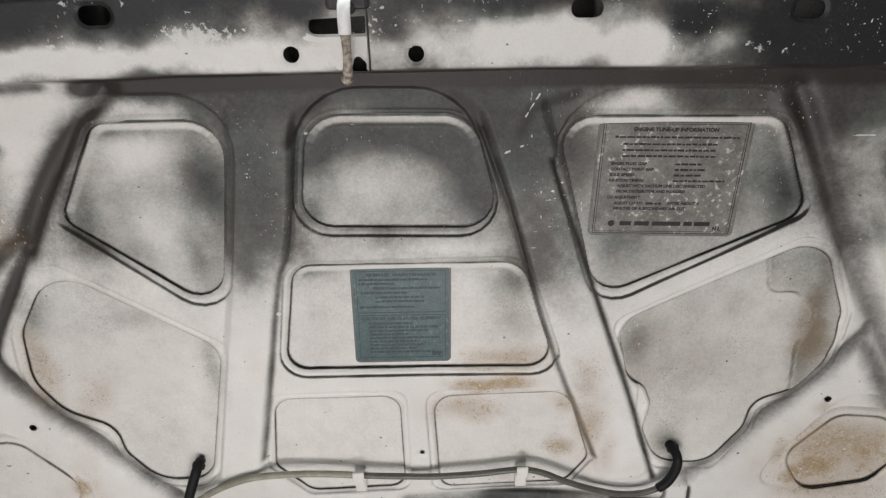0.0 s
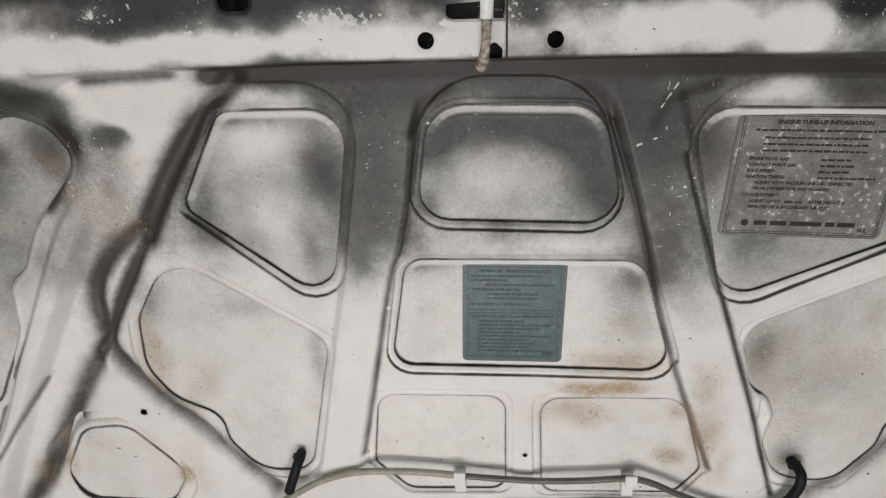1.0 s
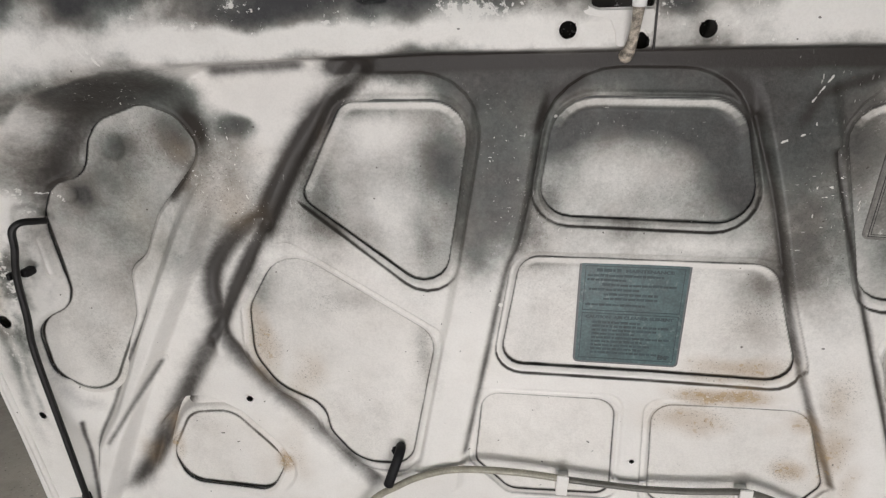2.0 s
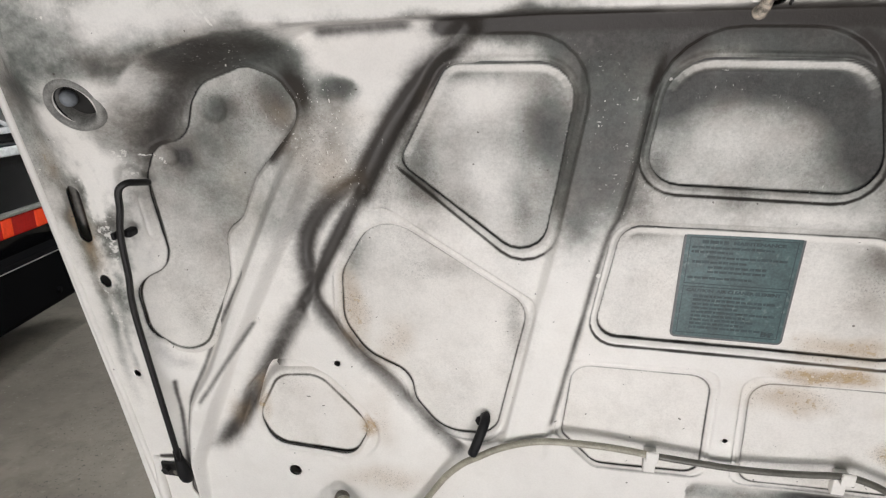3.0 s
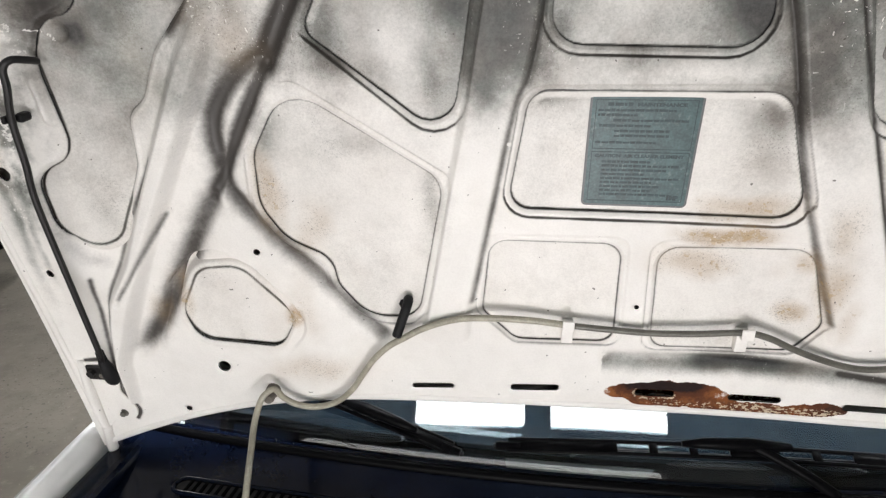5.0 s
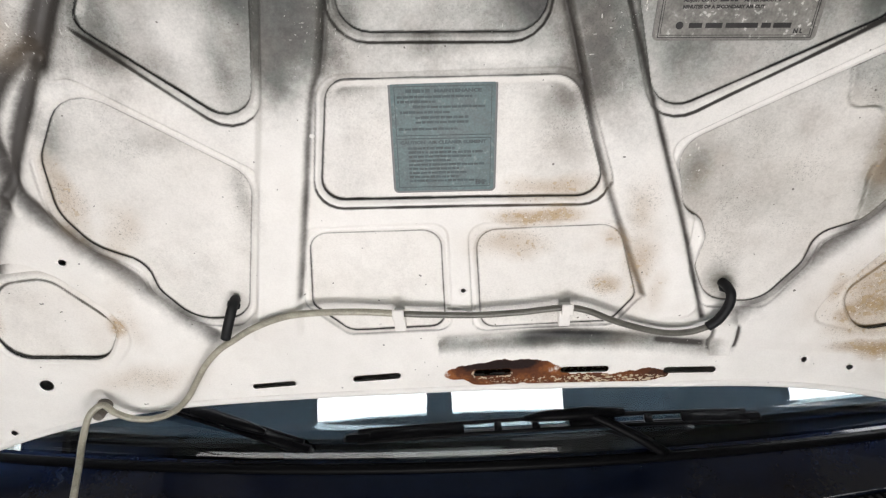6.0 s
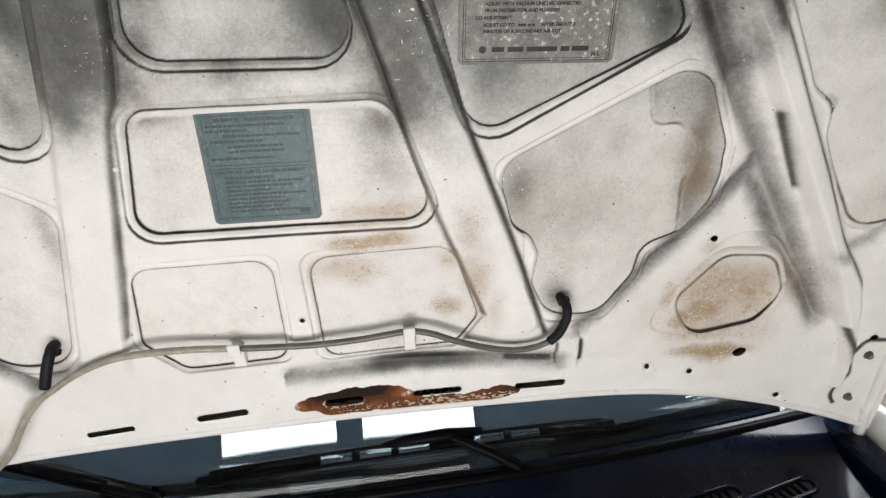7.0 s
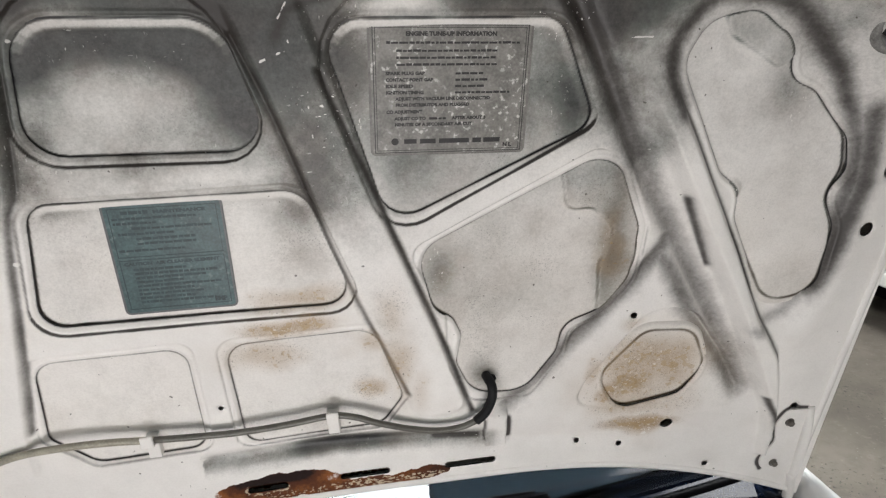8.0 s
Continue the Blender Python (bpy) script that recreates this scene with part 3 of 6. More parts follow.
# embosses in the skin: centre, radius, height; two broad ones fit the camera's view
EMBOSSES = [(-0.5594, 0.2923, 0.011, -0.0030), (-0.5735, 0.2720, 0.017, 0.0030), (-0.505, 0.338, 0.016, -0.0035), (-0.504, 0.2083, 0.014, 0.0040), (0.5078, 0.1951, 0.015, 0.0045), (0.6283, 0.1825, 0.015, 0.0045),
            (0.500, 0.340, 0.030, -0.0040), (-0.598, 0.105, 0.080, 0.0085), (0.602, 0.095, 0.080, 0.0085), (0.372, 0.205, 0.030, 0.0035), (0.398, 0.135, 0.026, 0.0030)]


# stiffening patches bonded to the skin
PATCHES = ([(0.334, 0.228, 0.01), (0.376, 0.240, 0.02), (0.426, 0.195, 0.02), (0.426, 0.060, 0.01), (0.384, 0.060, 0.01), (0.380, 0.128, 0.014), (0.393, 0.165, 0.014), (0.366, 0.190, 0.014), (0.342, 0.186, 0.012)],
           [(0.468, 0.362, 0.010), (0.480, 0.344, 0.010), (0.505, 0.330, 0.012), (0.532, 0.312, 0.010), (0.548, 0.330, 0.012), (0.530, 0.360, 0.014), (0.500, 0.372, 0.012)])


def small_cuts(u, v):
    """For each window, hole and slot its signed distance."""
    for corners in WINDOWS:
        yield outline_distance(u, v, rounded(corners))
    for x, y, r in HOLES:
        yield np.hypot(u - x, v - y) - r
    for ax, ay, bx, by, r in SLOTS:
        yield outline_distance(u, v, rounded([(ax - r, ay - r, r * 0.98), (bx + r, by - r, r * 0.98), (bx + r, by + r, r * 0.98), (ax - r, ay + r, r * 0.98)])) if abs(ax - bx) > abs(ay - by) else line_distance(u, v, [(ax, ay), (bx, by)]) - r


def cut_distances(u, v):
    """The same with the large openings first."""
    for corners in OPENINGS:
        yield outline_distance(u, v, rounded(corners))
    yield from small_cuts(u, v)


def side_fade(u, v):
    """The steps run out towards the slanting valleys."""
    near = np.minimum(line_distance(u, v, VALLEYS[0][:11]), line_distance(u, v, VALLEYS[2][:11]))
    return smooth01(near, 0.012, 0.028)


def panel_height(u, v):
    """How far the pressed inner panel stands out of the hood's plane."""
    h = crown(u, v)
    clear = np.full(u.shape, 0.06)
    for corners in OPENINGS:
        clear = np.minimum(clear, outline_distance(u, v, rounded(corners)))
    clear = smooth01(clear, 0.003, 0.015)
    border = outline_distance(u, v, rounded(INTERIOR), 0.12)
    crisp = smooth01(v, 0.33, 0.38)
    rise = 0.010 * smooth01(v, -0.02, 0.05) + 0.030 * smooth01(v, 0.27, 0.39)
    corner = smooth01(np.abs(u), 0.38, 0.46)
    rise = rise * (1 - smooth01(np.abs(u) - half_width(v), -0.075, -0.006))
    h = h + rise * smooth01(border, -0.006 + 0.004 * crisp - 0.030 * corner, 0.008 - 0.003 * crisp + 0.007 * corner)
    h = h - 0.026 * smooth01(v - front_edge(u), -0.032, 0.0)
    fade = side_fade(u, v)
    for corners, depth in STEPS:
        low = depth > 0.008
        soft = 1.6 if low else 1.0
        reach = smooth01(v, -0.090, 0.045) if low else 1.0
        h = h - depth * reach * (1 - smooth01(outline_distance(u, v, rounded(corners)), -0.0010 * soft, 0.0018 * soft)) * fade
    for corners in RIBS:
        h = h + 0.006 * (1 - smooth01(outline_distance(u, v, rounded(corners)), -0.006, 0.004)) * smooth01(v, -0.06, -0.02) * (1 - smooth01(v, 0.34, 0.40))
    for pts in CREASES:
        h = h - 0.0035 * np.exp(-(line_distance(u, v, pts) / 0.0032) ** 2)
    h = h - 0.006 * np.exp(-(line_distance(u, v, VALLEYS[0][9:19]) / 0.008) ** 2)
    for group in ((VALLEYS[0][:10], VALLEYS[0][18:], VALLEYS[1]), VALLEYS[2:]):
        d = np.minimum.reduce([line_distance(u, v, pts) for pts in group])
        h = h - 0.0085 * np.exp(-(d / 0.0100) ** 2) * clear
    for corners in (SIDE_RIDGE, mirror(SIDE_RIDGE)):
        h = h + 0.0155 * (1 - smooth01(outline_distance(u, v, rounded(corners)), -0.010, 0.004)) * clear * (1 - smooth01(v, 0.24, 0.33))
    for pts in RIDGE_GROOVES:
        h = h - 0.003 * np.exp(-(line_distance(u, v, pts) / 0.004) ** 2)
    for corners in SIDE_POCKETS:
        h = h - 0.0075 * (1 - smooth01(outline_distance(u, v, rounded(corners)), -0.024, 0.014))
    h = h - 0.009 * np.exp(-(line_distance(u, v, REAR_HOLLOW) / 0.011) ** 2)
    h = h - 0.004 * np.exp(-(line_distance(u, v, REAR_HOLLOW_FAINT) / 0.012) ** 2)
    # the short bridge across the rear hollow
    h = h + 0.0045 * smooth01(u, 0.2640, 0.2665) * (1 - smooth01(u, 0.2880, 0.2900)) * smooth01(v, -0.098, -0.094) * (1 - smooth01(v, -0.052, -0.044))
    # the swelling beside the folded rod
    h = h + 0.0075 * np.exp(-((u + 0.5925) / 0.0050) ** 2) * smooth01(v, 0.203, 0.214) * (1 - smooth01(v, 0.252, 0.264))
    # lightly beaten sheet
    return h + 0.0016 * (fbm(u, v, 9, 3, 5) - 0.5)


FLOORS = (0.0088, 0.0090, 0.0088, 0.0086, 0.0058, 0.0058, 0.0065, 0.0065, 0.0110, 0.0110, 0.0085, 0.0085)


def skin_depth(u, v):
    """The skin's underside: close behind each opening's edge, farther away in the closed hollows between."""
    depth = np.full(u.shape, 0.0205)
    for corners, floor_depth in zip(OPENINGS, FLOORS):
        near = 1 - smooth01(outline_distance(u, v, rounded(corners)), 0.005, 0.016)
        depth = depth + near * (floor_depth - depth)
    for corners in PATCHES:
        depth = depth - 0.0022 * (1 - smooth01(outline_distance(u, v, rounded(corners)), -0.0016, 0.0016))
    # the pockets' upper walls slope down to their floor
    for corners, floor_depth in zip(OPENINGS[:6], FLOORS):
        shape, e = rounded(corners), 0.0005
        d = outline_distance(u, v, shape)
        up = np.clip((outline_distance(u, v + e, shape) - d) / e, 0, 1) * smooth01(v, min(y for _, y, _ in corners), max(y for _, y, _ in corners))
        depth = depth - (floor_depth - 0.0046) * up * (1 - smooth01(-d, -0.001, 0.0125)) * (d < 0.004)
    for x, y, r, height in EMBOSSES:
        depth = depth - height * (1 - smooth01(np.hypot(u - x, v - y), r * 0.45, r))
    return crown(u, v) - depth + 0.0012 * (fbm(u, v, 7, 3, 9) - 0.5)


# stains: (u, v, reach in u, reach in v, amount)
SOOT_RIB = [(-0.150, 0.315, 0.034, 0.080, 0.48), (-0.115, 0.390, 0.075, 0.018, 0.65), (-0.017, 0.387, 0.060, 0.016, 0.65), (-0.062, 0.381, 0.028, 0.012, -0.50), (0.045, 0.360, 0.030, 0.040, 0.40),
            (-0.095, 0.345, 0.018, 0.030, 0.35), (0.030, 0.340, 0.030, 0.040, 0.25), (-0.035, 0.315, 0.045, 0.030, -0.16), (0.095, 0.372, 0.034, 0.045, 0.48), (0.088, 0.325, 0.022, 0.045, 0.38),
            (0.23, 0.300, 0.12, 0.060, 0.20), (0.190, 0.381, 0.045, 0.011, -0.45), (0.255, 0.383, 0.030, 0.012, 0.40), (0.140, 0.345, 0.020, 0.030, 0.25), (0.375, 0.378, 0.060, 0.026, 0.85),
            (0.395, 0.320, 0.025, 0.040, 0.05), (0.420, 0.250, 0.018, 0.060, 0.20)]
SOOT_SKIRT = [(-0.302, 0.285, 0.022, 0.040, 0.30), (-0.190, 0.270, 0.026, 0.060, 0.26), (-0.240, 0.335, 0.042, 0.034, -0.40), (-0.225, 0.215, 0.03, 0.030, 0.10), (-0.268, 0.262, 0.020, 0.020, 0.20),
              (-0.345, 0.385, 0.050, 0.040, -0.80), (-0.230, 0.384, 0.050, 0.012, -0.45), (-0.180, 0.340, 0.008, 0.05, -0.25), (-0.374, 0.3555, 0.020, 0.012, 0.80), (-0.352, 0.330, 0.020, 0.030, -0.25),
              (-0.50, 0.240, 0.07, 0.12, 0.06), (-0.475, 0.393, 0.050, 0.014, 0.45), (-0.575, 0.388, 0.045, 0.040, -0.70), (-0.540, 0.420, 0.06, 0.02, -0.5), (-0.422, 0.358, 0.018, 0.030, 0.40),
              (-0.400, 0.400, 0.020, 0.012, -0.30), (-0.28, 0.470, 0.24, 0.017, 0.95)]
SOOT_SIDE = [(-0.22, 0.428, 0.17, 0.012, -0.75), (-0.45, 0.440, 0.12, 0.03, -0.45), (0.08, 0.432, 0.09, 0.020, -0.45), (0.18, 0.425, 0.07, 0.014, -0.35), (0.205, 0.452, 0.020, 0.012, 0.35),
             (0.345, 0.447, 0.075, 0.040, 1.0), (0.44, 0.440, 0.06, 0.04, 0.6), (0.50, 0.41, 0.08, 0.03, 0.35), (0.0, 0.478, 0.5, 0.006, 0.40), (-0.670, 0.395, 0.040, 0.036, 0.75),
             (-0.664, 0.10, 0.010, 0.10, 0.32), (-0.645, 0.08, 0.006, 0.06, 0.25), (-0.640, 0.330, 0.018, 0.020, -0.35), (-0.625, 0.285, 0.030, 0.035, -0.45), (-0.668, 0.232, 0.010, 0.024, 0.75),
             (-0.640, 0.165, 0.03, 0.07, 0.26), (-0.660, 0.23, 0.02, 0.05, 0.22)]
SOOT_BEAM = [(-0.555, 0.130, 0.03, 0.04, 0.10), (0.535, 0.345, 0.08, 0.06, 0.10), (0.52, 0.20, 0.06, 0.10, -0.10), (0.655, 0.36, 0.03, 0.06, 0.15), (-0.115, 0.250, 0.020, 0.035, 0.10),
             (-0.165, 0.225, 0.016, 0.034, 0.10), (0.030, 0.243, 0.08, 0.008, -0.12), (0.085, 0.205, 0.022, 0.020, 0.15), (0.115, 0.230, 0.02, 0.03, 0.22), (-0.270, 0.185, 0.06, 0.014, 0.08),
             (-0.385, 0.190, 0.014, 0.030, 0.20), (-0.215, 0.120, 0.012, 0.040, 0.16), (-0.25, 0.10, 0.05, 0.04, 0.06), (0.07, 0.16, 0.03, 0.05, 0.12), (0.392, 0.150, 0.018, 0.060, 0.24),
             (0.215, 0.135, 0.020, 0.020, 0.22), (0.360, 0.215, 0.040, 0.014, 0.08)]
SOOT_LOW = [(0.262, 0.000, 0.020, 0.016, 0.40), (0.545, -0.02, 0.020, 0.050, 0.28), (-0.055, 0.060, 0.05, 0.012, 0.08), (0.125, 0.245, 0.045, 0.09, 0.20), (0.165, 0.08, 0.035, 0.09, 0.14),
            (-0.11, -0.035, 0.05, 0.016, 0.08)]
SOOT_CROSS = [(-0.345, 0.445, 0.055, 0.010, 0.75), (0.10, 0.464, 0.10, 0.010, 0.45), (0.217, 0.442, 0.014, 0.014, 0.95), (0.240, 0.449, 0.016, 0.010, 0.60), (0.262, 0.436, 0.012, 0.012, 0.25), (0.33, 0.437, 0.05, 0.030, 0.75), (0.45, 0.425, 0.06, 0.03, 0.55),
              (0.157, 0.433, 0.030, 0.012, -0.30), (-0.28, 0.434, 0.030, 0.012, -0.35), (-0.090, 0.458, 0.020, 0.010, 0.50), (-0.020, 0.445, 0.012, 0.016, 0.60), (-0.465, 0.452, 0.030, 0.014, 0.60),
              (-0.500, 0.385, 0.050, 0.018, 0.30), (-0.560, 0.325, 0.030, 0.040, 0.20), (-0.470, 0.384, 0.040, 0.012, 0.40), (-0.16, 0.390, 0.10, 0.012, 0.16), (0.24, 0.388, 0.12, 0.012, 0.22)]
SOOT = SOOT_CROSS + SOOT_RIB + SOOT_SKIRT + SOOT_SIDE + SOOT_BEAM + SOOT_LOW
BROWN_MIDDLE = [(0.07, 0.086, 0.05, 0.012, 1.0), (0.085, 0.115, 0.05, 0.016, 0.70), (0.035, 0.055, 0.05, 0.022, 0.62), (0.143, -0.002, 0.020, 0.016, 0.62), (0.172, 0.045, 0.022, 0.09, 0.52),
                (0.192, -0.002, 0.016, 0.03, 0.55), (0.460, -0.012, 0.080, 0.050, 0.74), (0.430, -0.035, 0.025, 0.020, 0.95), (0.385, -0.010, 0.014, 0.03, 0.55), (0.450, -0.086, 0.050, 0.015, 1.0),
                (0.425, 0.050, 0.02, 0.012, 0.45), (-0.388, -0.026, 0.014, 0.016, 1.0), (-0.392, 0.13, 0.018, 0.05, 0.62), (-0.355, 0.085, 0.03, 0.04, 0.45), (-0.40, -0.02, 0.05, 0.06, 0.34),
                (-0.372, -0.01, 0.024, 0.07, 0.34), (-0.515, 0.005, 0.012, 0.04, 0.50), (-0.545, -0.02, 0.012, 0.03, 0.4)]
BROWN_SIDE = [(-0.45, 0.00, 0.09, 0.08, 0.20), (-0.375, -0.095, 0.07, 0.025, 0.42), (-0.395, 0.285, 0.030, 0.045, 0.34), (-0.37, 0.325, 0.03, 0.02, 0.22), (0.392, 0.14, 0.022, 0.06, 0.55), (0.30, 0.10, 0.10, 0.08, 0.20)]
BROWN_RIGHT = [(0.215, 0.12, 0.02, 0.03, 0.35), (0.36, 0.20, 0.05, 0.03, 0.25), (0.240, 0.14, 0.04, 0.02, 0.25), (0.345, 0.20, 0.02, 0.02, 0.3), (0.535, -0.01, 0.022, 0.05, 0.22),
              (0.43, -0.060, 0.06, 0.02, 0.62), (0.445, -0.035, 0.100, 0.075, 0.50), (0.415, -0.045, 0.030, 0.016, 0.9), (0.152, 0.058, 0.03, 0.016, 0.6), (-0.658, 0.20, 0.018, 0.05, 0.45), (-0.669, 0.228, 0.009, 0.026, 0.55), (-0.662, 0.195, 0.010, 0.014, 0.5), (-0.672, 0.29, 0.012, 0.03, 0.45), (-0.49, 0.26, 0.03, 0.06, 0.25), (-0.445, 0.335, 0.02, 0.02, 0.25),
              (-0.415, 0.30, 0.03, 0.05, 0.25), (-0.300, 0.330, 0.012, 0.03, 0.2)]
BROWN_REST = [(0.0, -0.13, 0.25, 0.01, 0.15), (-0.32, 0.04, 0.04, 0.04, 0.22), (0.12, 0.05, 0.02, 0.02, 0.3)]
BROWN = BROWN_MIDDLE + BROWN_SIDE + BROWN_RIGHT + BROWN_REST
WORN_BEAM = [(-0.26, 0.438, 0.05, 0.012, 0.61), (-0.165, 0.440, 0.045, 0.014, 0.88), (-0.12, 0.432, 0.03, 0.010, 0.61), (-0.37, 0.435, 0.05, 0.02, 0.51), (0.03, 0.430, 0.03, 0.012, 0.51),
             (0.115, 0.428, 0.04, 0.012, 0.48), (0.265, 0.424, 0.04, 0.010, 0.56), (0.34, 0.428, 0.05, 0.01, 0.25), (-0.635, 0.250, 0.016, 0.07, 0.72), (-0.604, 0.290, 0.025, 0.03, 0.66), (-0.632, 0.205, 0.010, 0.05, 0.70), (-0.655, 0.31, 0.02, 0.02, 0.5),
             (-0.655, 0.12, 0.014, 0.08, 0.60), (-0.565, 0.265, 0.012, 0.02, 0.40), (-0.540, 0.215, 0.03, 0.05, 0.25), (-0.06, 0.345, 0.012, 0.012, 0.25), (0.225, 0.315, 0.03, 0.03, 0.30),
             (0.455, -0.01, 0.045, 0.035, 0.42), (0.455, -0.098, 0.022, 0.010, 0.66)]
WORN_SIDE = [(0.07, 0.086, 0.04, 0.010, 0.35), (0.14, -0.01, 0.015, 0.015, 0.3), (-0.30, 0.07, 0.05, 0.05, 0.18), (-0.39, 0.27, 0.02, 0.03, 0.15), (0.35, 0.33, 0.03, 0.02, 0.25),
             (0.650, 0.04, 0.008, 0.06, 0.55), (0.636, -0.03, 0.010, 0.03, 0.5), (-0.1010, 0.3558, 0.0015, 0.0025, 1.2),
             (-0.147, 0.18, 0.003, 0.003, 1.2)]
WORN = WORN_BEAM + WORN_SIDE
SCRATCHES = [[(0.1059, 0.3880), (0.0990, 0.3770), (0.0940, 0.3690)], [(0.0765, 0.3378), (0.0850, 0.3412)], [(0.0900, 0.3432), (0.1010, 0.3468)], [(0.1010, 0.3468), (0.0995, 0.3530)], [(0.0855, 0.3830), (0.0880, 0.3842)], [(0.383, 0.3455), (0.402, 0.3452)],
             [(-0.585, 0.2960), (-0.5705, 0.2935), (-0.5655, 0.2850)], [(-0.470, 0.4310), (-0.462, 0.4180), (-0.458, 0.4100)], [(-0.476, 0.4290), (-0.469, 0.4200)], [(-0.330, 0.4330), (-0.322, 0.4235), (-0.310, 0.4210)], [(0.640, 0.075), (0.632, 0.030), (0.622, -0.005)], [(0.628, -0.030), (0.634, -0.018)]]
RUST = [(-0.043, -0.1145, 0.006), (-0.020, -0.1035, 0.01), (0.033, -0.0935, 0.01), (0.075, -0.0975, 0.01), (0.098, -0.107, 0.006), (0.106, -0.1185, 0.006), (0.160, -0.1185, 0.006), (0.208, -0.1115, 0.004), (0.225, -0.117, 0.006), (0.222, -0.127, 0.006),
        (0.190, -0.1335, 0.01), (0.128, -0.134, 0.01), (0.020, -0.132, 0.01), (-0.020, -0.124, 0.01)]
# dark bands: primer show-through plus shade painted along folds, seams and valleys
PRIMER_SHADE_FRONT = [([(-0.590, 0.275), (-0.565, 0.310), (-0.520, 0.368), (-0.46, 0.396), (-0.41, 0.402)], 0.015, 0.54), ([(-0.585, 0.262), (-0.552, 0.322), (-0.505, 0.372), (-0.455, 0.388)], 0.010, 0.5),
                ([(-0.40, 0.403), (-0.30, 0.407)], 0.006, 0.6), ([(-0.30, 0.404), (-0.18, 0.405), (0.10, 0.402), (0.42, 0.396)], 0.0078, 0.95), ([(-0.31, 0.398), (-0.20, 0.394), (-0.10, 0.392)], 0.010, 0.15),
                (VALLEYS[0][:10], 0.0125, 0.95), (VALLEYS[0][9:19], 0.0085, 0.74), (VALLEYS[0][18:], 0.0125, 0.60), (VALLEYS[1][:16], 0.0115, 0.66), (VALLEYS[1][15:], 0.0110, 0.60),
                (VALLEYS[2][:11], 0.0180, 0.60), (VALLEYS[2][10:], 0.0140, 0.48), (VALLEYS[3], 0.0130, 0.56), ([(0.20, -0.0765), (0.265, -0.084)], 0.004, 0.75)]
PRIMER_SHADE_VALLEYS = [([(0.2905, -0.052), (0.2915, -0.090)], 0.0030, 0.95), ([(0.2640, -0.055), (0.2645, -0.092)], 0.0016, 0.6), (curved([(0.652, -0.083), (0.629, -0.083), (0.617, -0.104), (0.621, -0.130), (0.606, -0.158), (0.611, -0.173)]), 0.0026, 0.95),
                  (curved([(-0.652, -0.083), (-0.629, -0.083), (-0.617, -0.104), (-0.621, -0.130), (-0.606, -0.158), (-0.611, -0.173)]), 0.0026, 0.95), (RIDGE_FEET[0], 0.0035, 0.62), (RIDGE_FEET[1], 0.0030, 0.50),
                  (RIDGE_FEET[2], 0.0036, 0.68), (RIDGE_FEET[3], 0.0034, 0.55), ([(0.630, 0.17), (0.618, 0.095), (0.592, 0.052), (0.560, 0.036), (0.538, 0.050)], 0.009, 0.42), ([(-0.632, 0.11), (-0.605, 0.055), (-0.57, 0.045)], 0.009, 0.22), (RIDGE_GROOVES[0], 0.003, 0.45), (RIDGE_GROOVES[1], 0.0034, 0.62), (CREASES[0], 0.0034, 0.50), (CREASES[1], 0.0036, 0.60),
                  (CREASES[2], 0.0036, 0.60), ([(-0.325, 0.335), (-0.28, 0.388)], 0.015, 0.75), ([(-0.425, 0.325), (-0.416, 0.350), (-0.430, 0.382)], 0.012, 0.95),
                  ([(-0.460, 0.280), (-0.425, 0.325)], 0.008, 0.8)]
PRIMER_SHADE_SIDE = [([(0.62, 0.30), (0.636, 0.20), (0.625, 0.11), (0.60, 0.06)], 0.013, 0.68), (curved([(0.440, 0.280), (0.425, 0.318), (0.433, 0.352), (0.466, 0.378), (0.525, 0.368), (0.562, 0.334), (0.598, 0.290), (0.622, 0.235), (0.625, 0.170), (0.610, 0.095)]), 0.0105, 0.64),
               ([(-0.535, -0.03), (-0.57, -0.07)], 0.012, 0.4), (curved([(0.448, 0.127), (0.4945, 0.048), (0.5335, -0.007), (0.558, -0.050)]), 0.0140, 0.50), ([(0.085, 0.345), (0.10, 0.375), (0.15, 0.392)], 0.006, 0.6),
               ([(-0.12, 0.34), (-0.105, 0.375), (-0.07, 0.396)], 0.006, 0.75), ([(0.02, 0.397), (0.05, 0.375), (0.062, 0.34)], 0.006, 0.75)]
PRIMER_SHADE_BANDS = PRIMER_SHADE_FRONT + PRIMER_SHADE_VALLEYS + PRIMER_SHADE_SIDE
REAR_SOOT = [(-0.042, -0.074), (0.03, -0.074), (0.10, -0.066), (0.17, -0.072), (0.27, -0.084)]


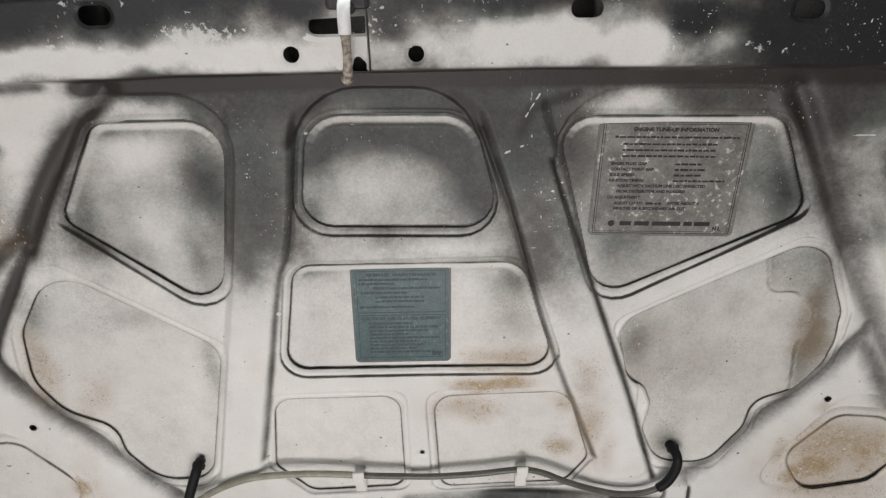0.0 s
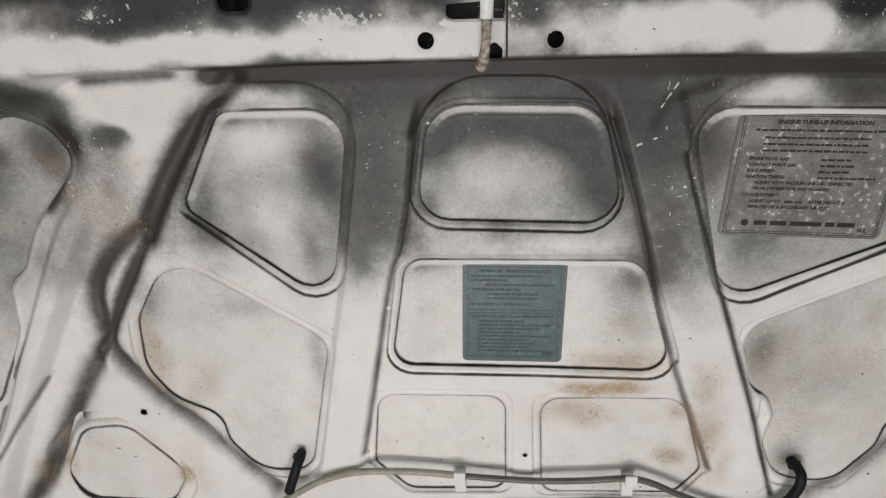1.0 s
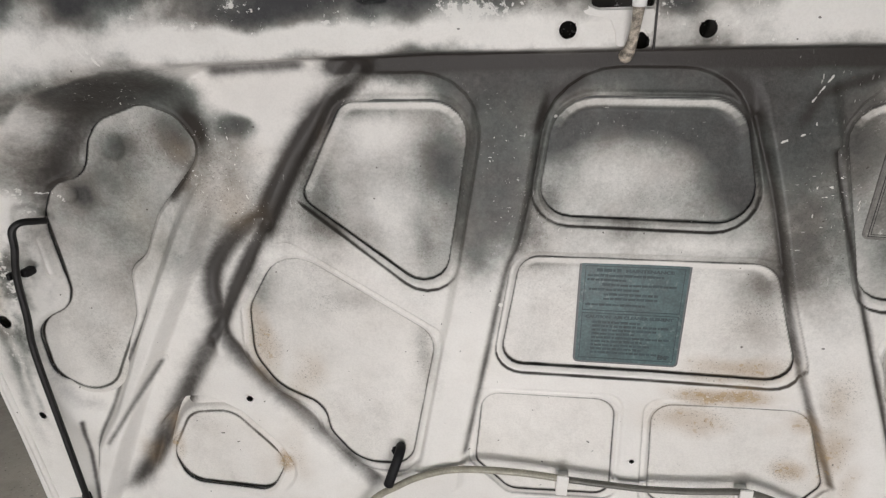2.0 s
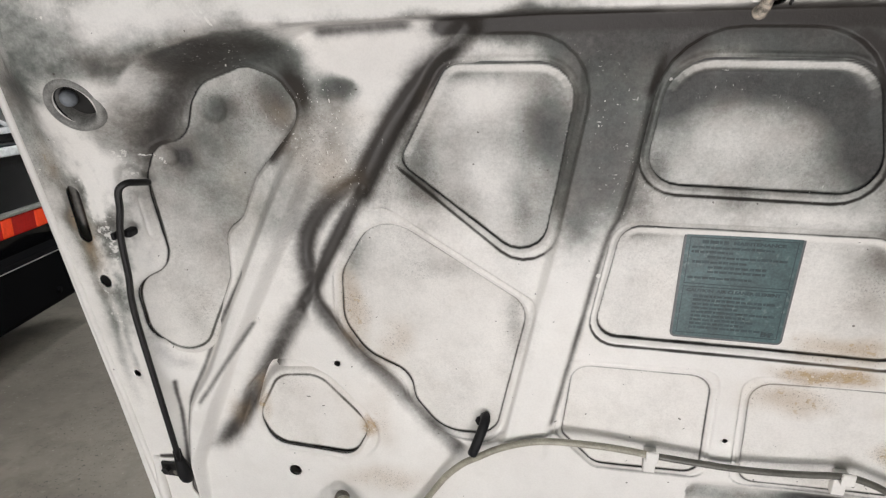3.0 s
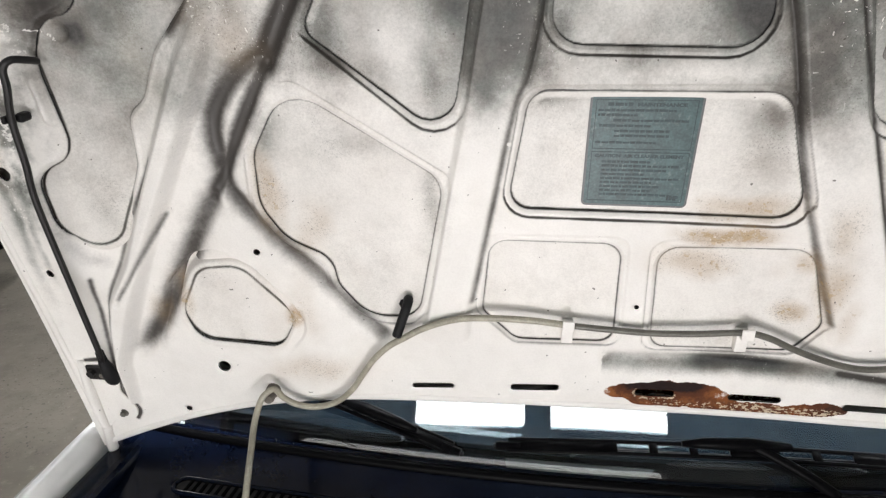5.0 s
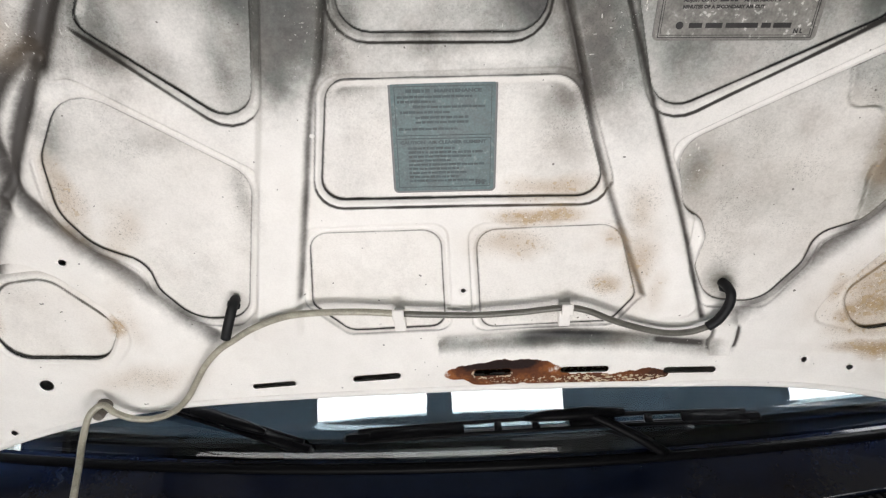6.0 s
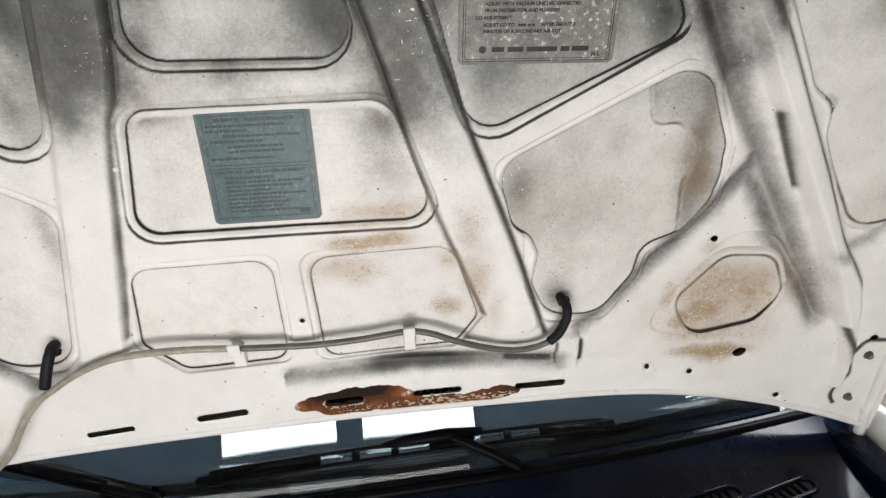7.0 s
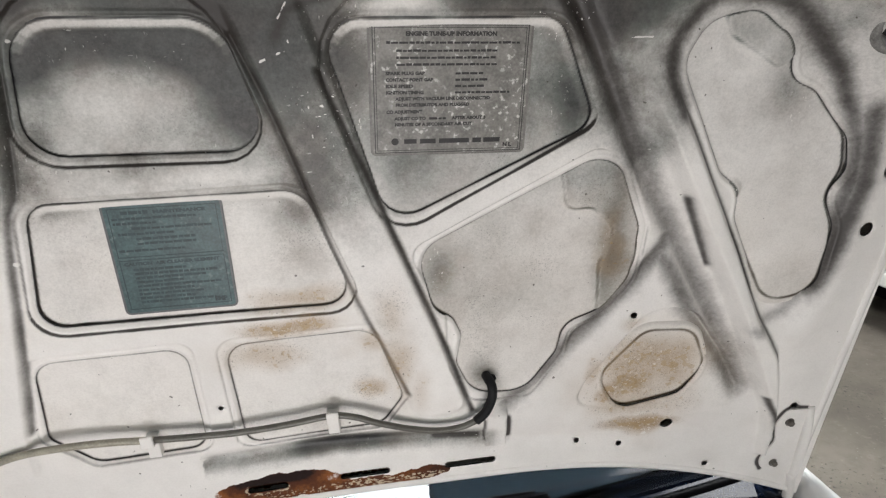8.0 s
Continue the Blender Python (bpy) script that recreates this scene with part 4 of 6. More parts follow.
# soot on the skin behind the openings
SKIN_SOOT_TOP = [(-0.312, 0.290, 0.018, 0.040, 0.22), (-0.262, 0.242, 0.030, 0.022, 0.16), (-0.188, 0.300, 0.016, 0.060, 0.32), (-0.270, 0.366, 0.050, 0.010, 0.22), (-0.252, 0.345, 0.032, 0.022, -0.36), (-0.252, 0.262, 0.018, 0.032, -0.20), (-0.207, 0.316, 0.018, 0.030, 0.25), (-0.215, 0.250, 0.016, 0.026, 0.20),
                 (-0.212, 0.225, 0.022, 0.030, 0.12), (-0.098, 0.345, 0.022, 0.026, 0.55), (-0.030, 0.370, 0.080, 0.020, 0.45), (0.042, 0.345, 0.026, 0.026, 0.60), (-0.030, 0.308, 0.045, 0.022, -0.10), (-0.020, 0.346, 0.075, 0.014, 0.30), (0.050, 0.310, 0.020, 0.040, 0.22),
                 (0.060, 0.290, 0.014, 0.030, 0.25), (-0.105, 0.280, 0.012, 0.020, 0.25), (0.140, 0.335, 0.020, 0.040, 0.35), (0.345, 0.295, 0.025, 0.040, 0.38), (0.20, 0.240, 0.05, 0.04, 0.15),
                 (0.24, 0.30, 0.10, 0.05, 0.24), (0.085, 0.205, 0.022, 0.018, 0.24)]
SKIN_SOOT_MIDDLE = [(-0.12, 0.222, 0.04, 0.008, 0.20), (-0.115, 0.13, 0.02, 0.05, 0.10), (-0.385, 0.195, 0.018, 0.035, 0.18), (-0.270, 0.180, 0.060, 0.012, 0.16), (-0.222, 0.110, 0.012, 0.050, 0.24),
                    (-0.300, 0.030, 0.03, 0.04, 0.08), (-0.50, 0.24, 0.10, 0.13, 0.25), (-0.4985, 0.3400, 0.017, 0.011, 0.28), (-0.5470, 0.2880, 0.011, 0.010, 0.34), (-0.545, 0.300, 0.025, 0.020, 0.15), (-0.57, 0.12, 0.04, 0.05, 0.12), (-0.445, 0.345, 0.015, 0.025, 0.35),
                    (0.215, 0.130, 0.020, 0.030, 0.30), (0.392, 0.140, 0.016, 0.060, 0.36), (0.360, 0.220, 0.030, 0.014, 0.12), (0.262, 0.004, 0.018, 0.018, 0.55), (0.30, 0.10, 0.09, 0.08, 0.08),
                    (0.505, 0.345, 0.040, 0.014, 0.14), (0.545, 0.300, 0.020, 0.03, 0.25)]
SKIN_SOOT_REST = [(-0.52, 0.452, 0.10, 0.016, 0.55), (0.59, 0.09, 0.04, 0.03, 0.10), (-0.05, -0.03, 0.04, 0.014, 0.16), (0.09, 0.16, 0.03, 0.06, 0.16), (0.25, 0.12, 0.08, 0.08, 0.10), (0.05, 0.29, 0.05, 0.04, 0.14),
                  (0.075, -0.035, 0.06, 0.014, 0.12)]
SKIN_SOOT = SKIN_SOOT_TOP + SKIN_SOOT_MIDDLE + SKIN_SOOT_REST


def skin_soot(u, v):
    su, sv = u + 0.016 * (fbm(u, v, 24, 4, 71) - 0.5), v + 0.014 * (fbm(u, v, 24, 4, 77) - 0.5)
    soot = 0.15 + 0.27 * smooth01(v, 0.10, 0.32) * (1 - 0.62 * smooth01(u, 0.38, 0.46) - 0.30 * smooth01(-u, 0.40, 0.46))
    for x, y, ru, rv, amount in SKIN_SOOT:
        soot = soot + amount * np.exp(-((su - x) / ru) ** 2 - ((sv - y) / rv) ** 2)
    soot = np.clip(soot * (0.72 + 0.56 * fbm(u, v, 22, 4, 81)), 0, 0.85)
    # patches drawn darker, with dark outlines so that their edges show
    for corners in PATCHES:
        soot = soot + 0.12 * (1 - smooth01(outline_distance(u, v, rounded(corners)), -0.004, 0.001))
        soot = np.maximum(soot, 0.75 * np.exp(-(outline_distance(u, v, rounded(corners)) / 0.0026) ** 2) * (0.2 + 1.1 * fbm(u, v, 40, 3, 97)))
    # soot thinned on the pockets' upper walls, painting in their lit crescents
    for corners in OPENINGS[:4]:
        shape, e = rounded(corners), 0.0005
        d = outline_distance(u, v, shape)
        up = np.clip((outline_distance(u, v + e, shape) - d) / e * 1.3 - 0.3, 0, 1)
        soot = soot * (1 - 0.66 * up * (1 - smooth01(-d, 0.0050, 0.0095)) * (d < 0.004))
    # dark line painted under the cut edges: the gap's shade, with some dirt
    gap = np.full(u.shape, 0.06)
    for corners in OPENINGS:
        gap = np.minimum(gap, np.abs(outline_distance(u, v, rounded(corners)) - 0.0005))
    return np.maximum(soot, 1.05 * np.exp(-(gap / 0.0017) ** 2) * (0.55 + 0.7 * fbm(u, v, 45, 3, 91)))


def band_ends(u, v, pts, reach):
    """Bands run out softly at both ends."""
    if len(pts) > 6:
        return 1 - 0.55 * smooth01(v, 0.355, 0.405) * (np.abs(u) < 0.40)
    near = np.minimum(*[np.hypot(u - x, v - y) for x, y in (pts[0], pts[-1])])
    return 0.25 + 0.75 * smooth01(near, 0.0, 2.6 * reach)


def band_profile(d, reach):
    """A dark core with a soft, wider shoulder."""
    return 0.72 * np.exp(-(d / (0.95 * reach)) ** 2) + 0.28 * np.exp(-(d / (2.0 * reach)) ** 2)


def stain_layers(u, v):
    grain, broad = fbm(u, v, 30, 4, 21), fbm(u, v, 9, 3, 33)
    # stains have wandering outlines
    su, sv = u + 0.020 * (fbm(u, v, 24, 4, 61) - 0.5), v + 0.018 * (fbm(u, v, 24, 4, 67) - 0.5)
    soot = 0.42 * smooth01(v, 0.14, 0.34) * (1 - 0.45 * smooth01(u, 0.36, 0.46)) * (0.45 + 1.1 * broad) + 0.02 + 0.10 * broad
    beam_soot = soot.copy()
    for x, y, ru, rv, amount in SOOT:
        blot = amount * np.exp(-((su - x) / ru) ** 2 - ((sv - y) / rv) ** 2)
        if y > 0.412:
            beam_soot = beam_soot + blot
        else:
            soot = soot + blot
    # the cross beam at the front keeps its own dirt, divided from the rest by the fold
    on_beam = smooth01(outline_distance(u, v, rounded(INTERIOR), 0.12), -0.001, 0.003) * smooth01(v, 0.36, 0.38)
    soot = soot + on_beam * (beam_soot - soot)
    # scuffed patches on the beam and beside the rod
    scuffed = np.exp(-((u + 0.637) / 0.030) ** 2 - ((v - 0.22) / 0.10) ** 2)
    soot = soot + 1.3 * scuffed * (fbm(u * 1.6, v, 55, 4, 151) - 0.46) + on_beam * (0.08 + 0.62 * (fbm(u * 0.7, v, 48, 4, 153) - 0.5))
    soot = soot * (0.62 + 0.50 * grain + 0.26 * fbm(u, v, 110, 3, 27))
    soot = soot + 0.16 * (soot - 0.24) * (1 - on_beam) * smooth01(soot, 0.02, 0.12)
    inner = np.where(soot > 0.48, 0.48 + 0.36 * np.tanh((soot - 0.48) / 0.42), soot)
    soot = inner + on_beam * (np.where(soot > 0.55, 0.55 + 0.50 * np.tanh((soot - 0.55) / 0.50), soot) - inner)
    smear = np.exp(-(line_distance(u, v, REAR_SOOT) / 0.0145) ** 2) * smooth01(u + 0.012 * (fbm(u, v, 260, 2, 3) - 0.5), -0.043, -0.038)
    soot = np.maximum(soot, smear * (0.50 + 0.50 * np.exp(-((u - 0.11) / 0.055) ** 2)) * (0.8 + 0.4 * grain))
    brown = np.zeros(u.shape)
    for x, y, ru, rv, amount in BROWN:
        brown = np.maximum(brown, amount * np.exp(-((su - x) / ru) ** 2 - ((sv - y) / rv) ** 2) * (0.5 + grain))
    worn = np.zeros(u.shape)
    for x, y, ru, rv, amount in WORN:
        worn = np.maximum(worn, amount * np.exp(-((su - x) / ru) ** 2 - ((sv - y) / rv) ** 2))
    for k, pts in enumerate(SCRATCHES):
        broken = smooth01(fbm(u, v, 170, 2, 140 + k), 0.30, 0.48)
        worn = np.maximum(worn, 1.35 * broken * np.exp(-(line_distance(u, v, pts) / 0.0009) ** 2))
    worn = np.maximum(worn, on_beam * (0.06 + 0.46 * smooth01(fbm(u * 0.6, v, 40, 3, 171), 0.44, 0.78)))
    # one layer for the listed bands: primer and painted shade
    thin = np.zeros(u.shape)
    for pts, reach, amount in PRIMER_SHADE_BANDS:
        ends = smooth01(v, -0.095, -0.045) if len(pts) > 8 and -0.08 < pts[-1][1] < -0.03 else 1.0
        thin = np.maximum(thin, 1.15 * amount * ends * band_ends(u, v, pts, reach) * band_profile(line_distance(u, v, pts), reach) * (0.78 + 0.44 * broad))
    # shade painted along the pressed steps, stronger or weaker by the side they face
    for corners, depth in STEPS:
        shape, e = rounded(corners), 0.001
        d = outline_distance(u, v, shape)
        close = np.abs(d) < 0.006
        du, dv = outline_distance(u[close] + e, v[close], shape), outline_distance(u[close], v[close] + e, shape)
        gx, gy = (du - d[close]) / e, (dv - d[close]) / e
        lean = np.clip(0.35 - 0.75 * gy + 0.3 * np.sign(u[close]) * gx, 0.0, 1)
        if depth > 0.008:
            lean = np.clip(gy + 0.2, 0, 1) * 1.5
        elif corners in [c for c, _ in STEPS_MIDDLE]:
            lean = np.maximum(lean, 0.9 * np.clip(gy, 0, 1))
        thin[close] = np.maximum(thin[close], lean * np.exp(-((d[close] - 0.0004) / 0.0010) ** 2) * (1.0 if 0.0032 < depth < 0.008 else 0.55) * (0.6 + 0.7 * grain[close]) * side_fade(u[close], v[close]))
    # shade painted as a dark line along the cut edges
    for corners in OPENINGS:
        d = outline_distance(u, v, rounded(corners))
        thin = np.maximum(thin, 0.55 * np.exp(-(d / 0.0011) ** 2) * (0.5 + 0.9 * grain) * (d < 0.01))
    # crust of rust round the rear slots: 1 in its dark upper part, less towards the orange rim
    edge = outline_distance(u, v, rounded(RUST)) + 0.010 * (fbm(u, v, 70, 3, 44) - 0.5)
    inside = 1 - smooth01(edge, -0.003, 0.002)
    heart = np.exp(-((u - 0.026) / 0.046) ** 4 - ((v + 0.1015) / 0.0090) ** 2)
    pale = np.exp(-((u + 0.040) / 0.018) ** 2) + 0.9 * np.exp(-((u - 0.093) / 0.016) ** 2) * smooth01(v, -0.122, -0.112)
    rust = smooth01(inside, 0.25, 0.45) * (0.47 + 0.60 * heart - 0.17 * pale + 0.20 * smooth01(u, 0.175, 0.205))
    worn = np.maximum(worn, inside * smooth01(-v, 0.116, 0.123) * smooth01(u, -0.01, 0.02) * (0.62 + 0.38 * smooth01(u, 0.08, 0.12)))
    slot = line_distance(u, v, [(0.004, -0.1150), (0.038, -0.1140)])
    worn = np.maximum(worn, inside * np.exp(-((slot - 0.0062) / 0.0016) ** 2) * 1.3 * (1 - smooth01(u, -0.002, 0.006) * smooth01(v, -0.116, -0.112)))
    soot = np.where(inside > 0.05, soot * (1 - inside), soot)
    return {"soot": np.clip(soot, 0, 1.2), "brown": np.clip(brown, 0, 1), "thin": np.clip(thin, 0, 1), "rust": rust, "worn": worn}


def sheet(n_u, n_v):
    """A grid over the hood's outline: u, v and its quads."""
    s, r = np.meshgrid(np.linspace(-1, 1, n_u), np.linspace(0, 1, n_v))
    u = s * half_width(-0.14 + 0.60 * r)
    lo, hi = rear_edge(u), front_edge(u)
    v = lo + r * (hi - lo)
    i = np.arange(n_u * n_v).reshape(n_v, n_u)
    quads = np.stack([i[:-1, :-1], i[:-1, 1:], i[1:, 1:], i[1:, :-1]], -1).reshape(-1, 4)
    return u.ravel(), v.ravel(), quads


def sheet_object(name, co, quads, parent, label, layers, extra_quads=None, extra_co=None):
    used = np.unique(quads)
    remap = np.full(len(co), -1)
    remap[used] = np.arange(len(used))
    co, quads = co[used], remap[quads]
    layers = {k: a[used] for k, a in layers.items()}
    n_main = len(quads)
    if extra_co is not None:
        quads = np.concatenate([quads, extra_quads + len(co)])
        # the cut edge is painted near black, deepening the gap's shade
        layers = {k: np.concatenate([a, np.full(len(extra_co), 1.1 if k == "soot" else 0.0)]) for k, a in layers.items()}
        co = np.concatenate([co, extra_co])
    me = bpy.data.meshes.new(name)
    me.vertices.add(len(co))
    me.vertices.foreach_set("co", co.ravel())
    me.loops.add(quads.size)
    me.loops.foreach_set("vertex_index", quads.ravel())
    me.polygons.add(len(quads))
    me.polygons.foreach_set("loop_start", np.arange(0, quads.size, 4))
    me.polygons.foreach_set("use_smooth", np.arange(len(quads)) < n_main)
    me.update(calc_edges=True)
    for key, values in layers.items():
        me.attributes.new(key, "FLOAT", "POINT").data.foreach_set("value", values.astype(np.float32))
    me.materials.append(M_PAINT)
    ob = new(name, me)
    ob.parent = parent
    if label:
        ob["label"] = label
    return ob


def inner_panel(parent):
    n_u, n_v = 1360, 610
    u, v, quads = sheet(n_u, n_v)
    rim = np.zeros(u.shape, bool)
    rim.reshape(n_v, n_u)[[0, -1], :] = True
    rim.reshape(n_v, n_u)[:, [0, -1]] = True
    # draw the grid onto the openings' outlines, so that their edges run true
    eps, cell = 1e-4, 0.00070
    here, right, above = cut_distances(u, v), cut_distances(u + eps, v), cut_distances(u, v + eps)
    move_u, move_v, least = np.zeros(u.shape), np.zeros(u.shape), np.full(u.shape, 1.0)
    mouth = np.full(u.shape, 1.0)
    for k, (d, du, dv) in enumerate(zip(here, right, above)):
        if k < len(OPENINGS):
            mouth = np.minimum(mouth, d)
        near = (np.abs(d) < cell) & ~rim & (np.abs(d) < np.abs(least))
        gx, gy = (du - d) / eps, (dv - d) / eps
        norm = np.maximum(gx * gx + gy * gy, 1e-6)
        move_u[near], move_v[near] = (-d * gx / norm)[near], (-d * gy / norm)[near]
        least = np.where(near, 0.0, np.minimum(least, d))
    u, v = u + np.clip(move_u, -cell, cell), v + np.clip(move_v, -cell, cell)
    keep = least[quads].mean(1) > 1e-5
    quads = quads[keep]
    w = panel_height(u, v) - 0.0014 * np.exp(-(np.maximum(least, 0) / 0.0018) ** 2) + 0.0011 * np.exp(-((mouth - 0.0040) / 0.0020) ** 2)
    co = np.stack([u, v, w], 1)
    # the sheet's cut edge
    edges = np.concatenate([quads[:, [k, (k + 1) % 4]] for k in range(4)])
    key = np.sort(edges, 1)
    _, first, count = np.unique(key[:, 0].astype(np.int64) * len(u) + key[:, 1], return_index=True, return_counts=True)
    lip = edges[first[count == 1]]
    a, b = co[lip[:, 0]], co[lip[:, 1]]
    back = np.array([0, 0, 0.0022])
    extra = np.stack([a, a - back, b - back, b], 1).reshape(-1, 3)
    extra_quads = np.arange(len(extra)).reshape(-1, 4)
    return sheet_object("inner_panel", co, quads, parent, "cream painted pressed inner panel with sooty stains, painted shade and cut-outs", stain_layers(u, v), extra_quads, extra)


def outer_skin(parent):
    u, v, quads = sheet(900, 420)
    co = np.stack([u, v, skin_depth(u, v)], 1)
    layers = stain_layers(u, v)
    layers["thin"] = layers["thin"] * 0.12
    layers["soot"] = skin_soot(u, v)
    # skin painted dark behind holes and slots, in place of their shaded depth
    hollow = np.full(u.shape, 1.0)
    for d in small_cuts(u, v):
        hollow = np.minimum(hollow, d)
    layers["thin"] = np.maximum(layers["thin"], 1.1 * (1 - smooth01(hollow, 0.004, 0.014)))
    layers["brown"] = np.maximum(layers["brown"], (0.17 + 0.14 * (fbm(u, v, 12, 3, 95) - 0.5) + 0.06 * smooth01(u, 0.1, 0.3)) * (1 - smooth01(v, 0.15, 0.26)))
    sheet_object("outer_skin", co, quads, parent, "dusty underside of the outer hood skin with painted gap shade", layers)
    u, v, quads = sheet(90, 50)
    face = sheet_object("outer_face", np.stack([u, v, crown(u, v) - 0.024], 1), quads[:, ::-1], parent, "white painted outside of the hood", {})
    face.data.materials[0] = M_BODY


def hem(parent):
    """The folded edge of the outer skin all round."""
    pts = []
    for k in range(60):
        u = -0.655 + 1.31 * k / 59
        pts.append((u, float(rear_edge(np.array(u)))))
    for k in range(1, 40):
        v = -0.214 + 0.62 * k / 39
        pts.append((float(half_width(np.array(v))) - 0.001, v))
    for k in range(1, 60):
        u = 0.69 - 1.38 * k / 60
        pts.append((u, float(front_edge(np.array(u)))))
    for k in range(40):
        v = 0.406 - 0.62 * k / 40
        pts.append((-float(half_width(np.array(v))) + 0.001, v))
    bm = bmesh.new()
    rings = []
    n = len(pts)
    for i, (x, y) in enumerate(pts):
        ax, ay = pts[i - 1]
        bx, by = pts[(i + 1) % n]
        out = Vector((by - ay, ax - bx, 0)).normalized()
        z = float(panel_height(np.array([x]), np.array([y]))[0])
        zs = float(crown(x, y)) - 0.024
        p = Vector((x, y, 0))
        prof = [(-0.0075, z - 0.0008), (-0.0070, z + 0.0010), (-0.0020, z + 0.0016), (0.0012, z + 0.0004), (0.0024, (z + zs) / 2), (0.0015, zs - 0.001), (-0.006, zs - 0.0005)]
        rings.append([bm.verts.new((p + out * o) + Vector((0, 0, h))) for o, h in prof])
    for i in range(n):
        a, b = rings[i], rings[(i + 1) % n]
        for k in range(len(a) - 1):
            bm.faces.new((a[k], b[k], b[k + 1], a[k + 1]))
    bmesh.ops.recalc_face_normals(bm, faces=bm.faces[:])
    return part("hem", bm, M_PAINT, parent, "folded painted hem along the hood edge", smooth=True)


def at_panel(u, v, lift=0.0):
    return Vector((u, v, float(panel_height(np.array([u]), np.array([v]))[0]) + lift))


def at_crown(u, v, lift=0.0):
    return Vector((u, v, float(crown(u, v)) + lift))


hood = thing("car_hood", "opened white car hood with sooty cream-painted underside", "car hood", HOOD)
inner_panel(hood)
outer_skin(hood)
hem(hood)


# ---------------------------------------------------------------- stickers on the skin
def sticker(name, label, u, v, width, height, turn, body, edge):
    """A thin rounded sticker; returns its empty, whose x and y run along its lower and left edge."""
    x, y, e = u + width / 2, v - height / 2, 0.02
    z = skin_depth(np.array([x, x + e, x - e, x, x]), np.array([y, y, y, y + e, y - e]))
    slope_u, slope_v = float(z[1] - z[2]) / (2 * e), float(z[3] - z[4]) / (2 * e)
    m = Matrix.Translation((x, y, float(z[0]) + 0.0016)) @ Matrix.Rotation(math.atan(slope_v), 4, "X") @ Matrix.Rotation(-math.atan(slope_u), 4, "Y") @ Matrix.Rotation(radians(turn), 4, "Z")
    w, h, r = width / 2, height / 2, 0.005
    plate = part(name, slab_bm(rounded([(-w, -h, r), (w, -h, r), (w, h, r), (-w, h, r)]), -0.0018, 0.0003), edge, hood, label, m=m)
    w, h = w - 0.0020, h - 0.0020
    part("printed_face", slab_bm(rounded([(-w, -h, 0.003), (w, -h, 0.003), (w, h, 0.003), (-w, h, 0.003)]), 0.0003, 0.0005), body, plate)
    return plate


def frame_line(w0, h0, w1, h1, t=0.0007, z=0.0006):
    return join(box_bm((w0, h0, z), (w1, h0 + t, z + 0.0001)), box_bm((w0, h1 - t, z), (w1, h1, z + 0.0001)), box_bm((w0, h0 + t, z), (w0 + t, h1 - t, z + 0.0001)), box_bm((w1 - t, h0 + t, z), (w1, h1 - t, z + 0.0001)))


def bar_line(rng, x, y, width, h, z=0.0006):
    """A line of writing too small to read: a row of word-long bars."""
    bars, at = [], x
    while at < x + width - 0.002:
        long = min(rng.uniform(0.002, 0.0075), x + width - at)
        bars.append(box_bm((at, y, z), (at + long, y + h * rng.uniform(0.8, 1.1), z + 0.0001)))
        at += long + rng.uniform(0.0006, 0.0011)
    return join(*bars)


def teal_sticker():
    rng = random.Random(5)
    s = sticker("maintenance_label", "faded teal maintenance sticker with dark print", -0.0742, 0.2258, 0.0995, 0.1112, -1.2, M_LABEL_TEAL, M_LABEL_EDGE)
    part("printed_frame", join(frame_line(-0.0445, 0.003, 0.0445, 0.050), frame_line(-0.0445, -0.050, 0.0445, 0.0005)), M_INK_TEAL, s)
    part("printed_title", join(text_bm("MAINTENANCE", -0.008, 0.0440, 0.0006, 0.0030, 0.043), bar_line(rng, -0.034, 0.0440, 0.022, 0.0030)), M_INK_TEAL, s)
    part("printed_heading", text_bm("CAUTION  AIR CLEANER ELEMENT", -0.041, -0.0050, 0.0006, 0.0030, 0.081), M_INK_TEAL, s)
    upper = [(-0.042, 0.0390, 0.07), (-0.042, 0.0345, 0.035), (-0.028, 0.0295, 0.068), (-0.040, 0.0245, 0.046), (-0.026, 0.0195, 0.050), (-0.026, 0.0150, 0.050), (-0.042, 0.0085, 0.056)]
    lower = [(-0.034, -0.0105 - 0.0042 * k, (0.045, 0.072, 0.060, 0.040, 0.074, 0.048, 0.058, 0.050, 0.068)[k]) for k in range(9)]
    part("small_print", join(*[bar_line(rng, x, y, w, 0.0022) for x, y, w in upper + lower]), M_INK_TEAL, s)["kind"] = "stuff"
    part("printed_mark", text_bm("EMP", 0.030, -0.0475, 0.0006, 0.0045, 0.011), M_INK_TEAL, s)


